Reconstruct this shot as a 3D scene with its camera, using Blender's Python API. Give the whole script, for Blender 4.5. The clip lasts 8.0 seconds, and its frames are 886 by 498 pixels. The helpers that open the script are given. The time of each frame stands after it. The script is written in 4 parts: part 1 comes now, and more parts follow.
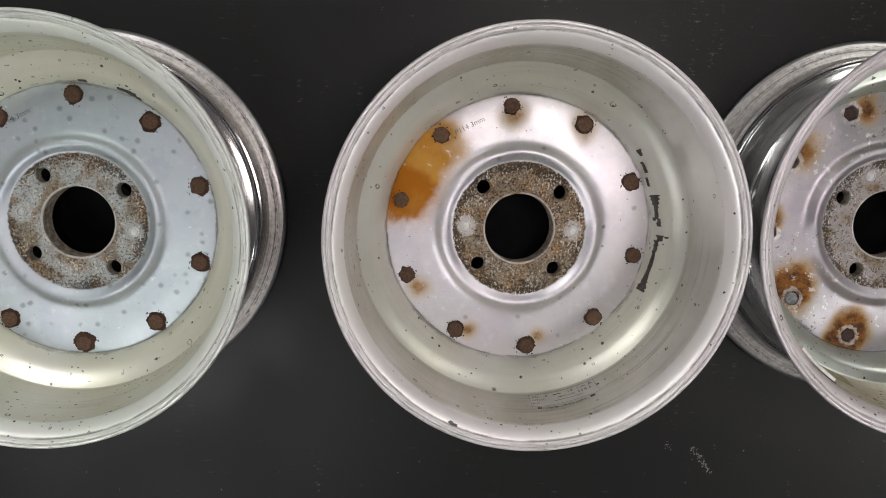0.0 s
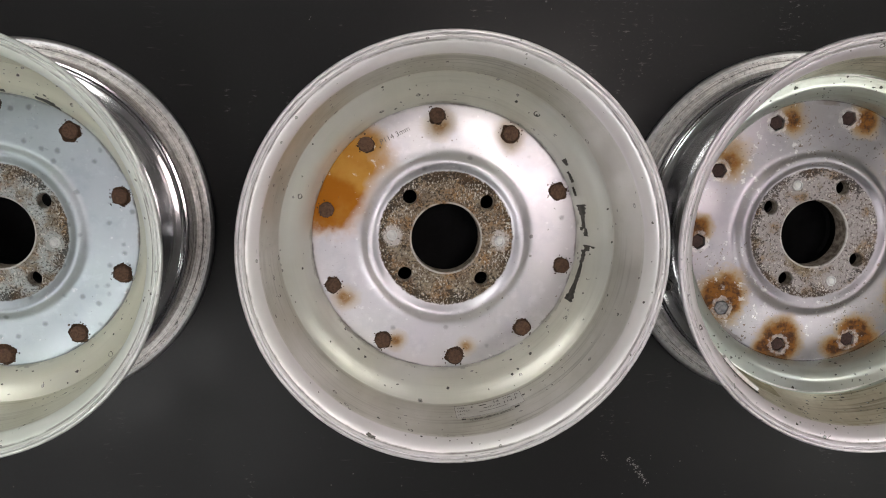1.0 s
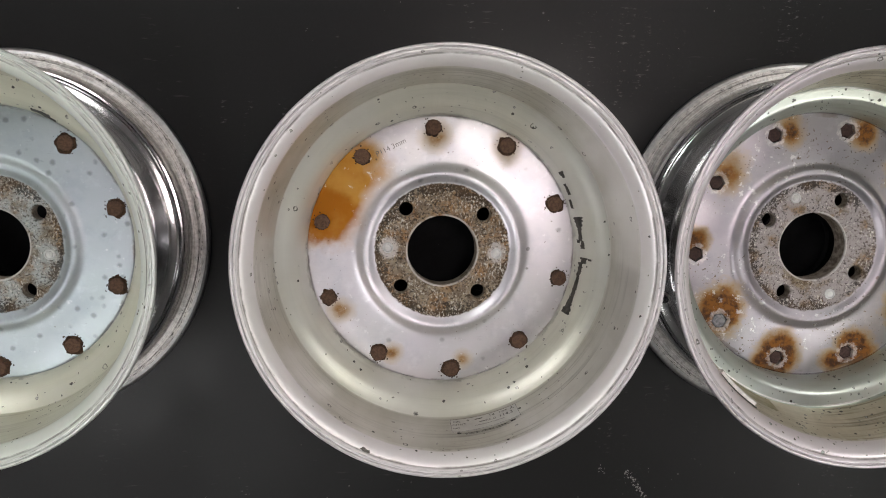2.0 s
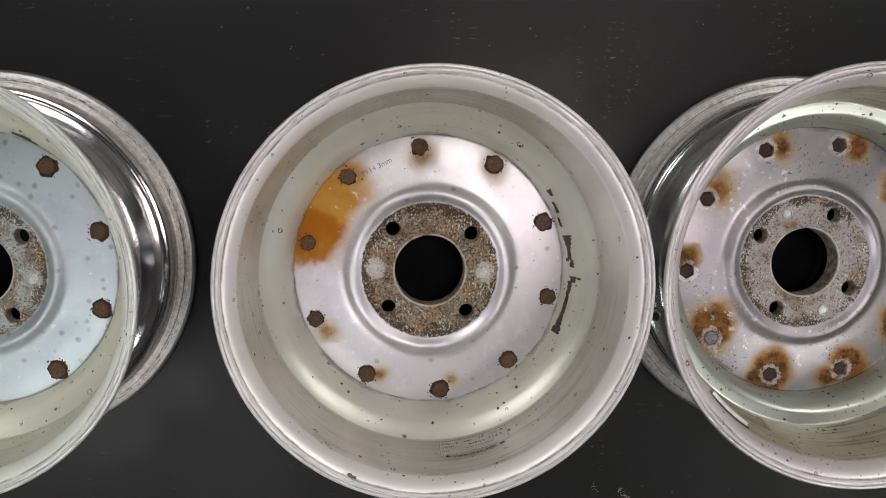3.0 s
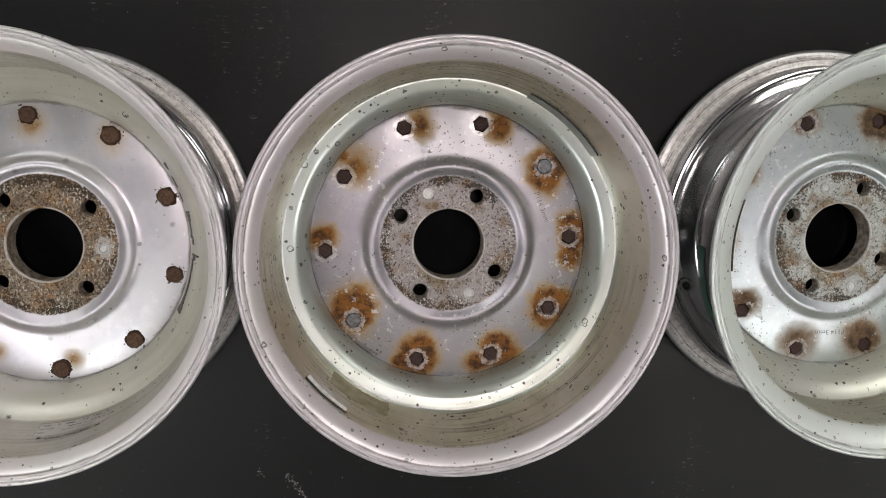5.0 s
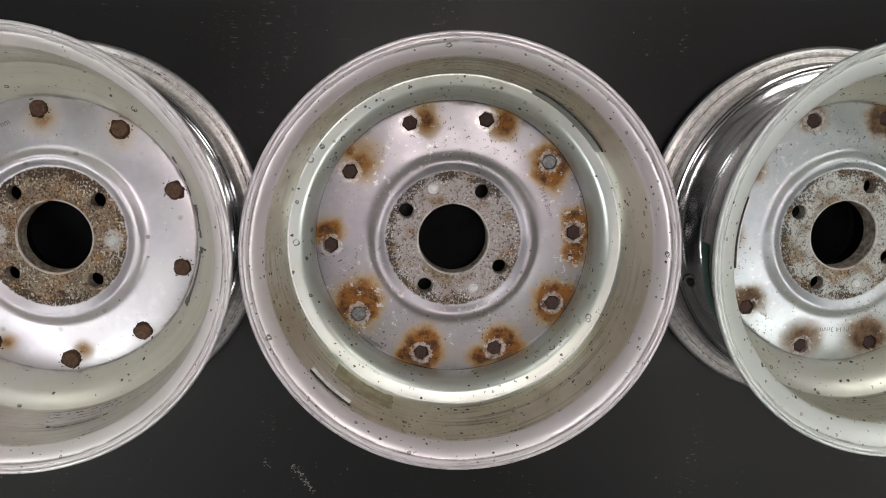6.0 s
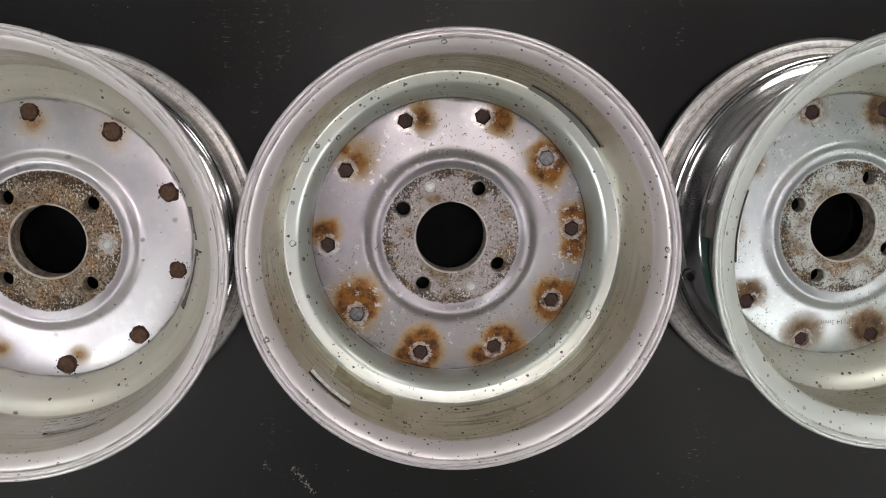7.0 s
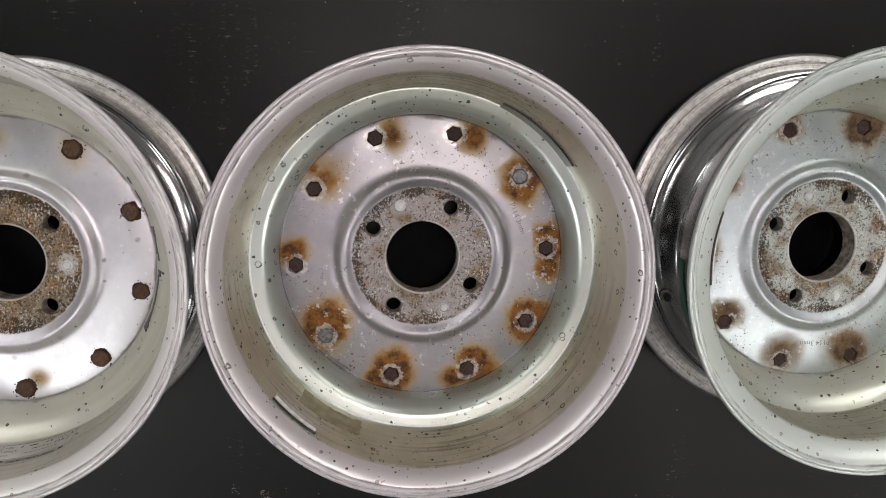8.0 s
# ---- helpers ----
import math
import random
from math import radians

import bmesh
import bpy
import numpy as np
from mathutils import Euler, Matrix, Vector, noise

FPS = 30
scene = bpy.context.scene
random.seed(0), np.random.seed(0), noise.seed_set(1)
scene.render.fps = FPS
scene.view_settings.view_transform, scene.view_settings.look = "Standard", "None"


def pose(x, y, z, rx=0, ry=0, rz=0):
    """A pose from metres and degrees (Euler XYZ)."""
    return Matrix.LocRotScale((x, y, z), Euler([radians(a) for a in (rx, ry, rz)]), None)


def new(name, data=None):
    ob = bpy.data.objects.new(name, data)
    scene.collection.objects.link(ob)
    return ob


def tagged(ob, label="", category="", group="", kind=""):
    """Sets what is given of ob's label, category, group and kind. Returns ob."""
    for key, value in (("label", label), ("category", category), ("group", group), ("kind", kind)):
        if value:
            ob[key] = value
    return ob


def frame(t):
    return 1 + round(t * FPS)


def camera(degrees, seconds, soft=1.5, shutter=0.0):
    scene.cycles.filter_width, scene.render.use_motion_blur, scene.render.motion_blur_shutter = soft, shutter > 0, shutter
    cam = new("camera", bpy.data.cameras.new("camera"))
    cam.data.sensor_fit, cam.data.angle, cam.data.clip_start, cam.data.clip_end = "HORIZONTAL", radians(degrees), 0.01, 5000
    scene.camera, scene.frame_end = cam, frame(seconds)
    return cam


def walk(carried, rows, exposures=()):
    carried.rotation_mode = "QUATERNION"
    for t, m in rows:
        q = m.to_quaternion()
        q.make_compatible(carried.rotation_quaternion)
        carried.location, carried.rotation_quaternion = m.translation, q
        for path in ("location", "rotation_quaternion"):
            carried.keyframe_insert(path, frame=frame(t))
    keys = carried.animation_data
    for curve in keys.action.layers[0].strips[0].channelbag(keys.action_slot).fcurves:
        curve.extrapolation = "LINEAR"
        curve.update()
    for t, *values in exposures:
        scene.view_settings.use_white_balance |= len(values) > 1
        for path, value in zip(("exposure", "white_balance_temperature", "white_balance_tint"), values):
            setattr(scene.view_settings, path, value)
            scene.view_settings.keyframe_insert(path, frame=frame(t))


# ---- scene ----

# ---- camera and its path ----
cam = camera(59.2, 8.0, soft=1.0)
ROWS = [
    (0.0, -0.1131, 0.1069, 0.8763, -9.02, -2.42, 0.19),
    (0.2, -0.0831, 0.0990, 0.8743, -8.37, -3.04, 0.16),
    (0.5, -0.0554, 0.1042, 0.8696, -8.69, -3.07, 0.10),
    (1.0, -0.0473, 0.1070, 0.8747, -8.32, -3.21, 0.18),
    (1.5, -0.0432, 0.1087, 0.8724, -8.06, -3.13, 0.38),
    (3.0, -0.0251, 0.1333, 0.8596, -7.95, -2.95, -0.29),
    (3.5, 0.0536, 0.1394, 0.8502, -8.31, -3.97, -0.39),
    (4.0, 0.1912, 0.1209, 0.8503, -8.21, -4.90, -0.18),
    (4.5, 0.3012, 0.1253, 0.8576, -8.89, -5.58, 0.46),
    (4.7, 0.3218, 0.1217, 0.8551, -8.86, -5.19, 0.73),
    (5.8, 0.3381, 0.1281, 0.8596, -9.72, -3.44, 1.35),
    (6.0, 0.3392, 0.1257, 0.8609, -9.56, -3.46, 1.29),
    (6.5, 0.3449, 0.1241, 0.8587, -9.53, -3.57, 0.91),
    (7.0, 0.3377, 0.1261, 0.8541, -9.73, -3.90, 0.45),
    (7.5, 0.3305, 0.1279, 0.8403, -9.54, -4.40, 0.24),
    (8.0, 0.3605, 0.1409, 0.8340, -9.57, -4.45, 0.58),
]
walk(cam, [(t, pose(x, y, z, rx, ry, rz)) for t, x, y, z, rx, ry, rz in ROWS])

# ---- light ----
world = bpy.data.worlds.new("workshop_air")
scene.world = world
world.use_nodes = True
world.node_tree.nodes["Background"].inputs[0].default_value = (0.8, 0.9, 1.0, 1)
world.node_tree.nodes["Background"].inputs[1].default_value = 0.02
PANEL_LIGHT = 7.6
scene.view_settings.exposure = 0.0


# ---- node and mesh tools ----
class Nodes:
    """A small builder for one procedural material."""

    def __init__(self, name):
        self.mat = bpy.data.materials.new(name)
        self.mat.use_nodes = True
        self.tree = self.mat.node_tree
        self.bsdf = self.tree.nodes["Principled BSDF"]
        self.obj = self.add("ShaderNodeTexCoord").outputs["Object"]

    def add(self, kind, *values, **props):
        n = self.tree.nodes.new(kind)
        if "op" in props:
            n.operation = props["op"]
        if "clamp" in props:
            n.use_clamp = props["clamp"]
        for i, v in enumerate(values):
            if v is None:
                continue
            self.put(n.inputs[i], v)
        return n

    def put(self, socket, v):
        if isinstance(v, bpy.types.NodeSocket):
            self.tree.links.new(v, socket)
        else:
            socket.default_value = v

    def math(self, op, a, b=0.0, c=0.0, clamp=False):
        return self.add("ShaderNodeMath", a, b, c, op=op, clamp=clamp).outputs[0]

    def vec(self, op, a, b=(0, 0, 0)):
        n = self.add("ShaderNodeVectorMath", a, b, op=op)
        return n.outputs["Value"] if op in ("LENGTH", "DISTANCE", "DOT_PRODUCT") else n.outputs[0]

    def noise(self, scale, detail=3.0, rough=0.55, at=None, distort=0.0):
        n = self.tree.nodes.new("ShaderNodeTexNoise")
        self.put(n.inputs["Vector"], at or self.obj)
        n.inputs["Scale"].default_value = scale
        n.inputs["Detail"].default_value = detail
        n.inputs["Roughness"].default_value = rough
        n.inputs["Distortion"].default_value = distort
        return n.outputs["Fac"]

    def cells(self, scale, at=None, rand=1.0):
        n = self.tree.nodes.new("ShaderNodeTexVoronoi")
        self.put(n.inputs["Vector"], at or self.obj)
        n.inputs["Scale"].default_value = scale
        n.inputs["Randomness"].default_value = rand
        return n.outputs["Distance"], n.outputs["Color"]

    def step(self, v, lo, hi, smooth=True):
        """0 below lo, 1 above hi (lo may exceed hi)."""
        n = self.tree.nodes.new("ShaderNodeMapRange")
        n.interpolation_type = "SMOOTHSTEP" if smooth else "LINEAR"
        self.put(n.inputs["Value"], v)
        n.inputs["From Min"].default_value = lo
        n.inputs["From Max"].default_value = hi
        return n.outputs["Result"]

    def mix(self, fac, a, b):
        n = self.tree.nodes.new("ShaderNodeMix")
        n.data_type = "RGBA"
        self.put(n.inputs["Factor"], fac)
        self.put(n.inputs["A"], (*a, 1) if isinstance(a, tuple) else a)
        self.put(n.inputs["B"], (*b, 1) if isinstance(b, tuple) else b)
        return n.outputs["Result"]

    def lerp(self, fac, a, b):
        n = self.tree.nodes.new("ShaderNodeMix")
        n.data_type = "FLOAT"
        self.put(n.inputs["Factor"], fac)
        self.put(n.inputs["A"], a)
        self.put(n.inputs["B"], b)
        return n.outputs["Result"]

    def dots(self, scale, size, share, seed=0.0):
        """Scattered uneven dots: mask of the dot, mask of its core. share: the part of the cells that hold one."""
        at = self.vec("ADD", self.obj, (seed, seed * 0.7, seed * 1.3))
        d, c = self.cells(scale, at)
        pick = self.add("ShaderNodeSeparateColor", c).outputs
        d = self.math("ADD", d, self.math("MULTIPLY", self.math("SUBTRACT", self.noise(scale * 4.5, 2, at=at), 0.5), size * 1.5))
        d = self.math("SUBTRACT", d, self.math("MULTIPLY", self.math("SUBTRACT", pick[1], 0.6), size * 0.9))
        keep = self.math("GREATER_THAN", share, pick[0])
        core = self.math("MULTIPLY", self.math("MULTIPLY", self.step(d, size * 0.55, size * 0.35), keep), self.math("GREATER_THAN", pick[2], 0.5))
        return self.math("MULTIPLY", self.step(d, size * 1.1, size * 0.8), keep), core

    def radius(self):
        return self.vec("LENGTH", self.vec("MULTIPLY", self.obj, (1, 1, 0)))

    def axes(self):
        n = self.add("ShaderNodeSeparateXYZ", self.obj)
        return n.outputs[0], n.outputs[1], n.outputs[2]

    def polar(self):
        """Stretched coordinates round the wheel: arc, height."""
        x, y, z = self.axes()
        ang = self.math("ARCTAN2", y, x)
        n = self.add("ShaderNodeCombineXYZ", self.math("MULTIPLY", ang, 0.17), self.radius(), z)
        return n.outputs[0]

    def done(self, color, metal=0.0, rough=0.5, bump=None, strength=0.2, dist=0.001, spec=0.5):
        b = self.bsdf
        self.put(b.inputs["Base Color"], (*color, 1) if isinstance(color, tuple) else color)
        self.put(b.inputs["Metallic"], metal)
        self.put(b.inputs["Roughness"], rough)
        self.put(b.inputs["Specular IOR Level"], spec)
        if bump is not None:
            n = self.tree.nodes.new("ShaderNodeBump")
            n.inputs["Strength"].default_value = strength
            n.inputs["Distance"].default_value = dist
            self.put(n.inputs["Height"], bump)
            self.tree.links.new(n.outputs[0], b.inputs["Normal"])
        return self.mat


def part(name, bm, material, parent=None, label="", smooth=True):
    """Links a bmesh as one mesh object under a thing or a part."""
    me = bpy.data.meshes.new(name)
    bm.to_mesh(me)
    bm.free()
    for m in material if isinstance(material, (list, tuple)) else [material]:
        me.materials.append(m)
    if smooth:
        me.polygons.foreach_set("use_smooth", [True] * len(me.polygons))
        me.set_sharp_from_angle(angle=radians(27))
    ob = new(name, me)
    ob.parent = parent
    if label:
        tagged(ob, label)
    return ob


def empty(name, m, label, category, group=""):
    ob = new(name)
    ob.empty_display_size = 0.05
    ob.matrix_basis = m
    return tagged(ob, label, category, group)


def lathe(profile, segs=192, closed=False, mats=None, bm=None, turn=0.0):
    """Spins (r, z) points about z; profile runs so that faces look outwards. mats: a material slot for each span."""
    bm = bm or bmesh.new()
    rings = []
    for r, z in profile:
        rings.append([bm.verts.new((r * math.cos(turn + i * math.tau / segs), r * math.sin(turn + i * math.tau / segs), z)) for i in range(segs)])
    n = len(profile)
    for j in range(n if closed else n - 1):
        a, b = rings[j], rings[(j + 1) % n]
        for i in range(segs):
            k = (i + 1) % segs
            f = bm.faces.new((a[i], a[k], b[k], b[i]))
            if mats:
                f.material_index = mats[j]
    return bm


def rounded(profile, n=2):
    """Chaikin smoothing of an open (r, z) profile."""
    for _ in range(n):
        out = [profile[0]]
        for (a, b), (c, d) in zip(profile, profile[1:]):
            out += [(a * 0.75 + c * 0.25, b * 0.75 + d * 0.25), (a * 0.25 + c * 0.75, b * 0.25 + d * 0.75)]
        profile = out + [profile[-1]]
    return profile


def ring_verts(bm, x, y, z, r, n, turn=0.0):
    return [bm.verts.new((x + r * math.cos(turn + i * math.tau / n), y + r * math.sin(turn + i * math.tau / n), z)) for i in range(n)]


def wall_down(bm, vs, dz, shrink=1.0, centre=(0, 0)):
    """A wall from a loop of vertices down by dz."""
    low = [bm.verts.new((centre[0] + (v.co.x - centre[0]) * shrink, centre[1] + (v.co.y - centre[1]) * shrink, v.co.z - dz)) for v in vs]
    for i in range(len(vs)):
        k = (i + 1) % len(vs)
        bm.faces.new((vs[i], vs[k], low[k], low[i]))
    return low


def box(bm, x0, y0, z0, x1, y1, z1):
    m = Matrix.Translation(((x0 + x1) / 2, (y0 + y1) / 2, (z0 + z1) / 2)) @ Matrix.Diagonal((x1 - x0, y1 - y0, z1 - z0, 1))
    bmesh.ops.create_cube(bm, size=1, matrix=m)
    return bm


def text_mesh(body, size):
    """A thin mesh of writing in the built-in font, centred."""
    cu = bpy.data.curves.new("writing", "FONT")
    cu.body, cu.size, cu.align_x, cu.align_y = body, size, "CENTER", "CENTER"
    cu.resolution_u = 2
    ob = new("writing", cu)
    bpy.context.view_layer.update()
    me = bpy.data.meshes.new_from_object(ob.evaluated_get(bpy.context.evaluated_depsgraph_get()))
    bpy.data.objects.remove(ob)
    bm = bmesh.new()
    bm.from_mesh(me)
    return bm


# ---- materials ----
def floor_material():
    n = Nodes("black_floor_paint")
    big = n.noise(1.7, 4)
    fine = n.noise(260, 3)
    mid = n.noise(9, 5)
    col = n.mix(n.step(big, 0.3, 0.7), (0.0062, 0.0061, 0.0066), (0.0100, 0.0098, 0.0104))
    col = n.mix(n.math("MULTIPLY", n.step(fine, 0.45, 0.8), 0.35), col, (0.013, 0.0126, 0.0124))
    # dusty scuffs that run across the board, gathered in patches
    field = None
    for fx, fy, size in ((0.21, 0.20, 0.085), (0.17, 0.14, 0.06), (0.40, 0.24, 0.05), (0.62, 0.21, 0.03), (0.23, -0.29, 0.03)):
        m = n.step(n.vec("DISTANCE", n.vec("MULTIPLY", n.obj, (1, 1, 0)), (fx, fy, 0)), size, size * 0.3)
        field = m if field is None else n.math("MAXIMUM", field, m)
    long = n.vec("MULTIPLY", n.obj, (105, 300, 1))
    column = n.step(n.noise(1.0, 2, at=n.vec("MULTIPLY", n.obj, (62, 6, 1))), 0.53, 0.66)
    streak = n.math("MULTIPLY", n.math("MULTIPLY", n.step(n.noise(1.0, 3, at=long), 0.58, 0.70), column), n.math("ADD", n.step(n.noise(5.5, 2), 0.50, 0.64), n.math("MULTIPLY", field, 0.9), clamp=True))
    wide = n.vec("MULTIPLY", n.obj, (30, 260, 1))
    cross = n.math("MULTIPLY", n.step(n.noise(1.0, 2, at=wide), 0.66, 0.76), n.step(n.noise(6.5, 2, at=n.vec("ADD", n.obj, (3, 1, 0))), 0.55, 0.66))
    marks = n.math("MAXIMUM", n.math("MULTIPLY", streak, 0.75), n.math("MULTIPLY", cross, 0.3))
    crumbs = n.math("MULTIPLY", n.step(n.noise(170, 5, 0.75), 0.60, 0.72), n.math("ADD", field, n.math("MULTIPLY", n.step(n.noise(4, 2), 0.5, 0.7), 0.05)))
    marks = n.math("MAXIMUM", marks, n.math("MULTIPLY", crumbs, 0.5))
    dist, cellc = n.cells(70)
    rnd = n.add("ShaderNodeSeparateColor", cellc).outputs[0]
    speck = n.math("MULTIPLY", n.step(dist, 0.11, 0.05), n.step(rnd, 0.93, 0.96))
    marks = n.math("MAXIMUM", marks, n.math("MULTIPLY", speck, 0.7))
    col = n.mix(marks, col, (0.16, 0.157, 0.155))
    rough = n.lerp(n.step(n.math("ADD", n.math("MULTIPLY", mid, 0.5), n.math("MULTIPLY", big, 0.5)), 0.38, 0.62), 0.37, 0.47)
    return n.done(col, 0.0, rough, n.math("ADD", fine, n.math("MULTIPLY", mid, 1.5)), 0.06, 0.001, 0.20)


RUST = ((0.062, 0.024, 0.008), (0.225, 0.088, 0.011), (0.40, 0.255, 0.065))
BROWN_RUST = ((0.060, 0.036, 0.020), (0.150, 0.088, 0.042), (0.31, 0.24, 0.155))


def plate_material(name, tint, spots, pad, pits, rough=0.34, wash=None, dark_spots=0.0, rust=RUST, collars=(), zp=0.06, pin=0.0, flecks=0.5):
    """Plated steel of a wheel disc. spots: x, y, size, strength, stretch along y of rust halos; pad: how far the hub face
    has rusted; pits: density of corrosion pits; wash: a sector (angle from, to) stained orange; pin: angle of the hub's pins."""
    n = Nodes(name)
    r = n.radius()
    flat = n.vec("MULTIPLY", n.obj, (1, 1, 0))
    wob = n.noise(42, 4, 0.6)
    fine = n.noise(240, 4, 0.65)
    film = n.noise(9, 3)
    base = n.mix(n.step(film, 0.3, 0.7), tuple(c * f for c, f in zip(tint, (1.0, 0.97, 1.02))), tuple(c * f for c, f in zip(tint, (0.93, 0.95, 0.94))))
    base = n.mix(n.math("MULTIPLY", n.step(wob, 0.46, 0.70), 0.34), base, tuple(c * f for c, f in zip(tint, (0.72, 0.75, 0.82))))
    base = n.mix(n.math("MULTIPLY", n.step(n.noise(75, 4, 0.6, at=n.vec("ADD", n.obj, (0.5, 0.2, 0))), 0.54, 0.70), 0.30), base, tuple(min(0.9, c * 1.22) for c in tint))
    # faint scratches and streaks
    scr = n.step(n.noise(1.0, 3, 0.6, at=n.vec("MULTIPLY", flat, (60, 700, 1))), 0.62, 0.72)
    scr = n.math("MULTIPLY", scr, n.step(n.noise(14, 2), 0.45, 0.65))
    base = n.mix(n.math("MULTIPLY", scr, 0.28), base, tuple(c * 0.6 for c in tint))
    # brushed and cloudy gloss
    gloss = n.lerp(n.step(n.noise(26, 4), 0.35, 0.65), rough - 0.02, rough + 0.05)
    # grey blotches
    if dark_spots:
        d, c = n.cells(95)
        keep = n.step(n.add("ShaderNodeSeparateColor", c).outputs[1], 1 - dark_spots, 1.02 - dark_spots)
        blot = n.math("MULTIPLY", n.step(n.math("ADD", d, n.math("MULTIPLY", fine, 0.3)), 0.55, 0.25), keep)
        base = n.mix(n.math("MULTIPLY", blot, 0.75), base, tuple(c * 0.45 for c in tint))
    # rust halos: a soft ochre fringe, an orange body, dark brown crusts in it
    halo = None
    grit = n.noise(150, 5, 0.7)
    for x, y, size, strength, tall in spots:
        d = n.vec("DISTANCE", n.vec("MULTIPLY", flat, (1, 1 / tall, 0)), (x, y / tall, 0))
        d = n.math("ADD", d, n.math("MULTIPLY", n.math("ADD", n.math("SUBTRACT", wob, 0.5), n.math("MULTIPLY", n.math("SUBTRACT", grit, 0.5), 0.7)), size * 1.1))
        m = n.math("MULTIPLY", n.step(d, size * 1.30, size * 0.25, False), strength)
        halo = m if halo is None else n.math("MAXIMUM", halo, m)
    if halo is None:
        halo = n.math("MULTIPLY", r, 0.0)
    body = n.step(n.math("ADD", halo, n.math("MULTIPLY", n.math("SUBTRACT", grit, 0.5), 0.7)), 0.12, 0.62)
    crusty = n.math("MULTIPLY", n.step(n.noise(95, 5, 0.7, at=n.vec("ADD", n.obj, (0.3, 0.9, 0))), 0.40, 0.62), n.step(halo, 0.36, 0.62))
    halocol = n.mix(body, rust[2], n.mix(crusty, rust[1], rust[0]))
    ragged = n.math("MULTIPLY", n.step(halo, 0.0, 0.42, False), n.lerp(body, n.lerp(n.step(grit, 0.35, 0.65), 0.55, 0.82), 0.97))
    # hub face
    inside = n.step(n.math("ADD", r, n.math("MULTIPLY", n.math("SUBTRACT", n.noise(190, 4, 0.7), 0.5), 0.006)), 0.0712, 0.0692)
    near_pin = None
    for k in range(2):
        px, py = 0.0565 * math.cos(radians(pin) + k * math.pi), 0.0565 * math.sin(radians(pin) + k * math.pi)
        m = n.step(n.math("ADD", n.vec("DISTANCE", flat, (px, py, 0)), n.math("MULTIPLY", n.math("SUBTRACT", n.noise(90, 4, 0.7), 0.5), 0.014)), 0.0125, 0.0080)
        near_pin = m if near_pin is None else n.math("MAXIMUM", near_pin, m)
    clean = n.math("SUBTRACT", 1.0, n.math("MULTIPLY", near_pin, 0.85))
    edge = n.step(n.math("ADD", r, n.math("MULTIPLY", n.math("SUBTRACT", n.noise(45, 4), 0.5), 0.030)), 0.0545, 0.0690)
    bare = tuple(c * f for c, f in zip(tint, (0.74, 0.71, 0.67)))
    cloud = n.step(n.noise(32, 4, 0.6), 0.74 - 0.62 * pad, 0.86 - 0.50 * pad)
    ochre = n.mix(n.step(n.noise(27, 3, at=n.vec("ADD", n.obj, (0.2, 0.7, 0))), 0.42, 0.60), (0.21, 0.165, 0.108), (0.22, 0.115, 0.036))
    ochre = n.mix(n.step(n.noise(120, 4, 0.7), 0.40, 0.62), ochre, (0.115, 0.080, 0.045))
    cover = n.math("MULTIPLY", n.math("MULTIPLY", cloud, n.lerp(n.step(n.noise(210, 5, 0.75), 0.36, 0.56), 0.45 + 0.4 * pad, 1.0)), clean)
    padcol = n.mix(n.math("MULTIPLY", cover, 0.92), bare, ochre)
    # black crust specks, thick towards the rim of the hub face, and rubbed bright grains
    specks = n.step(n.math("ADD", n.noise(400, 4, 0.8), n.math("MULTIPLY", n.math("MULTIPLY", n.math("ADD", n.math("MULTIPLY", edge, n.step(n.noise(26, 3), 0.34, 0.60)), 0.35 * pad + 0.05), clean), 0.16)), 0.575, 0.625)
    padcol = n.mix(n.math("MULTIPLY", specks, 0.85), padcol, n.mix(n.step(n.noise(60, 3), 0.42, 0.60), (0.016, 0.013, 0.011), (0.045, 0.026, 0.014)))
    grains = n.step(n.math("ADD", n.noise(1.0, 4, 0.75, at=n.vec("MULTIPLY", flat, (480, 300, 1))), n.math("MULTIPLY", n.math("SUBTRACT", n.noise(55, 3), 0.5), 0.34)), 0.60 - 0.05 * flecks, 0.655)
    padcol = n.mix(n.math("MULTIPLY", grains, 0.75), padcol, (0.62, 0.585, 0.53))
    padcover = n.math("MULTIPLY", inside, n.math("MAXIMUM", n.math("MULTIPLY", cover, 0.85), specks))
    col = n.mix(inside, base, padcol)
    col = n.mix(ragged, col, halocol)
    if wash:
        mid = (wash[0] + wash[1]) / 2
        wash = (wash[0] - mid, wash[1] - mid)
        ang = n.math("ARCTAN2", n.vec("DOT_PRODUCT", flat, (-math.sin(mid), math.cos(mid), 0)), n.vec("DOT_PRODUCT", flat, (math.cos(mid), math.sin(mid), 0)))
        ang = n.math("ADD", ang, n.math("MULTIPLY", n.math("SUBTRACT", n.noise(26, 5, 0.6), 0.5), 0.62))
        a = n.math("MULTIPLY", n.step(ang, wash[0] - 0.15, wash[0] + 0.32), n.step(ang, wash[1] + 0.12, wash[1] - 0.16))
        inner = n.step(n.math("ADD", r, n.math("MULTIPLY", n.math("SUBTRACT", n.noise(30, 3), 0.5), 0.024)), 0.082, 0.108)
        w = n.math("MULTIPLY", a, inner)
        deep = n.math("ADD", n.math("ADD", n.noise(24, 4), n.math("MULTIPLY", n.step(ang, wash[0] + 0.25, wash[1] - 0.15), 0.26)), n.math("MULTIPLY", n.step(r, 0.110, 0.137), 0.12))
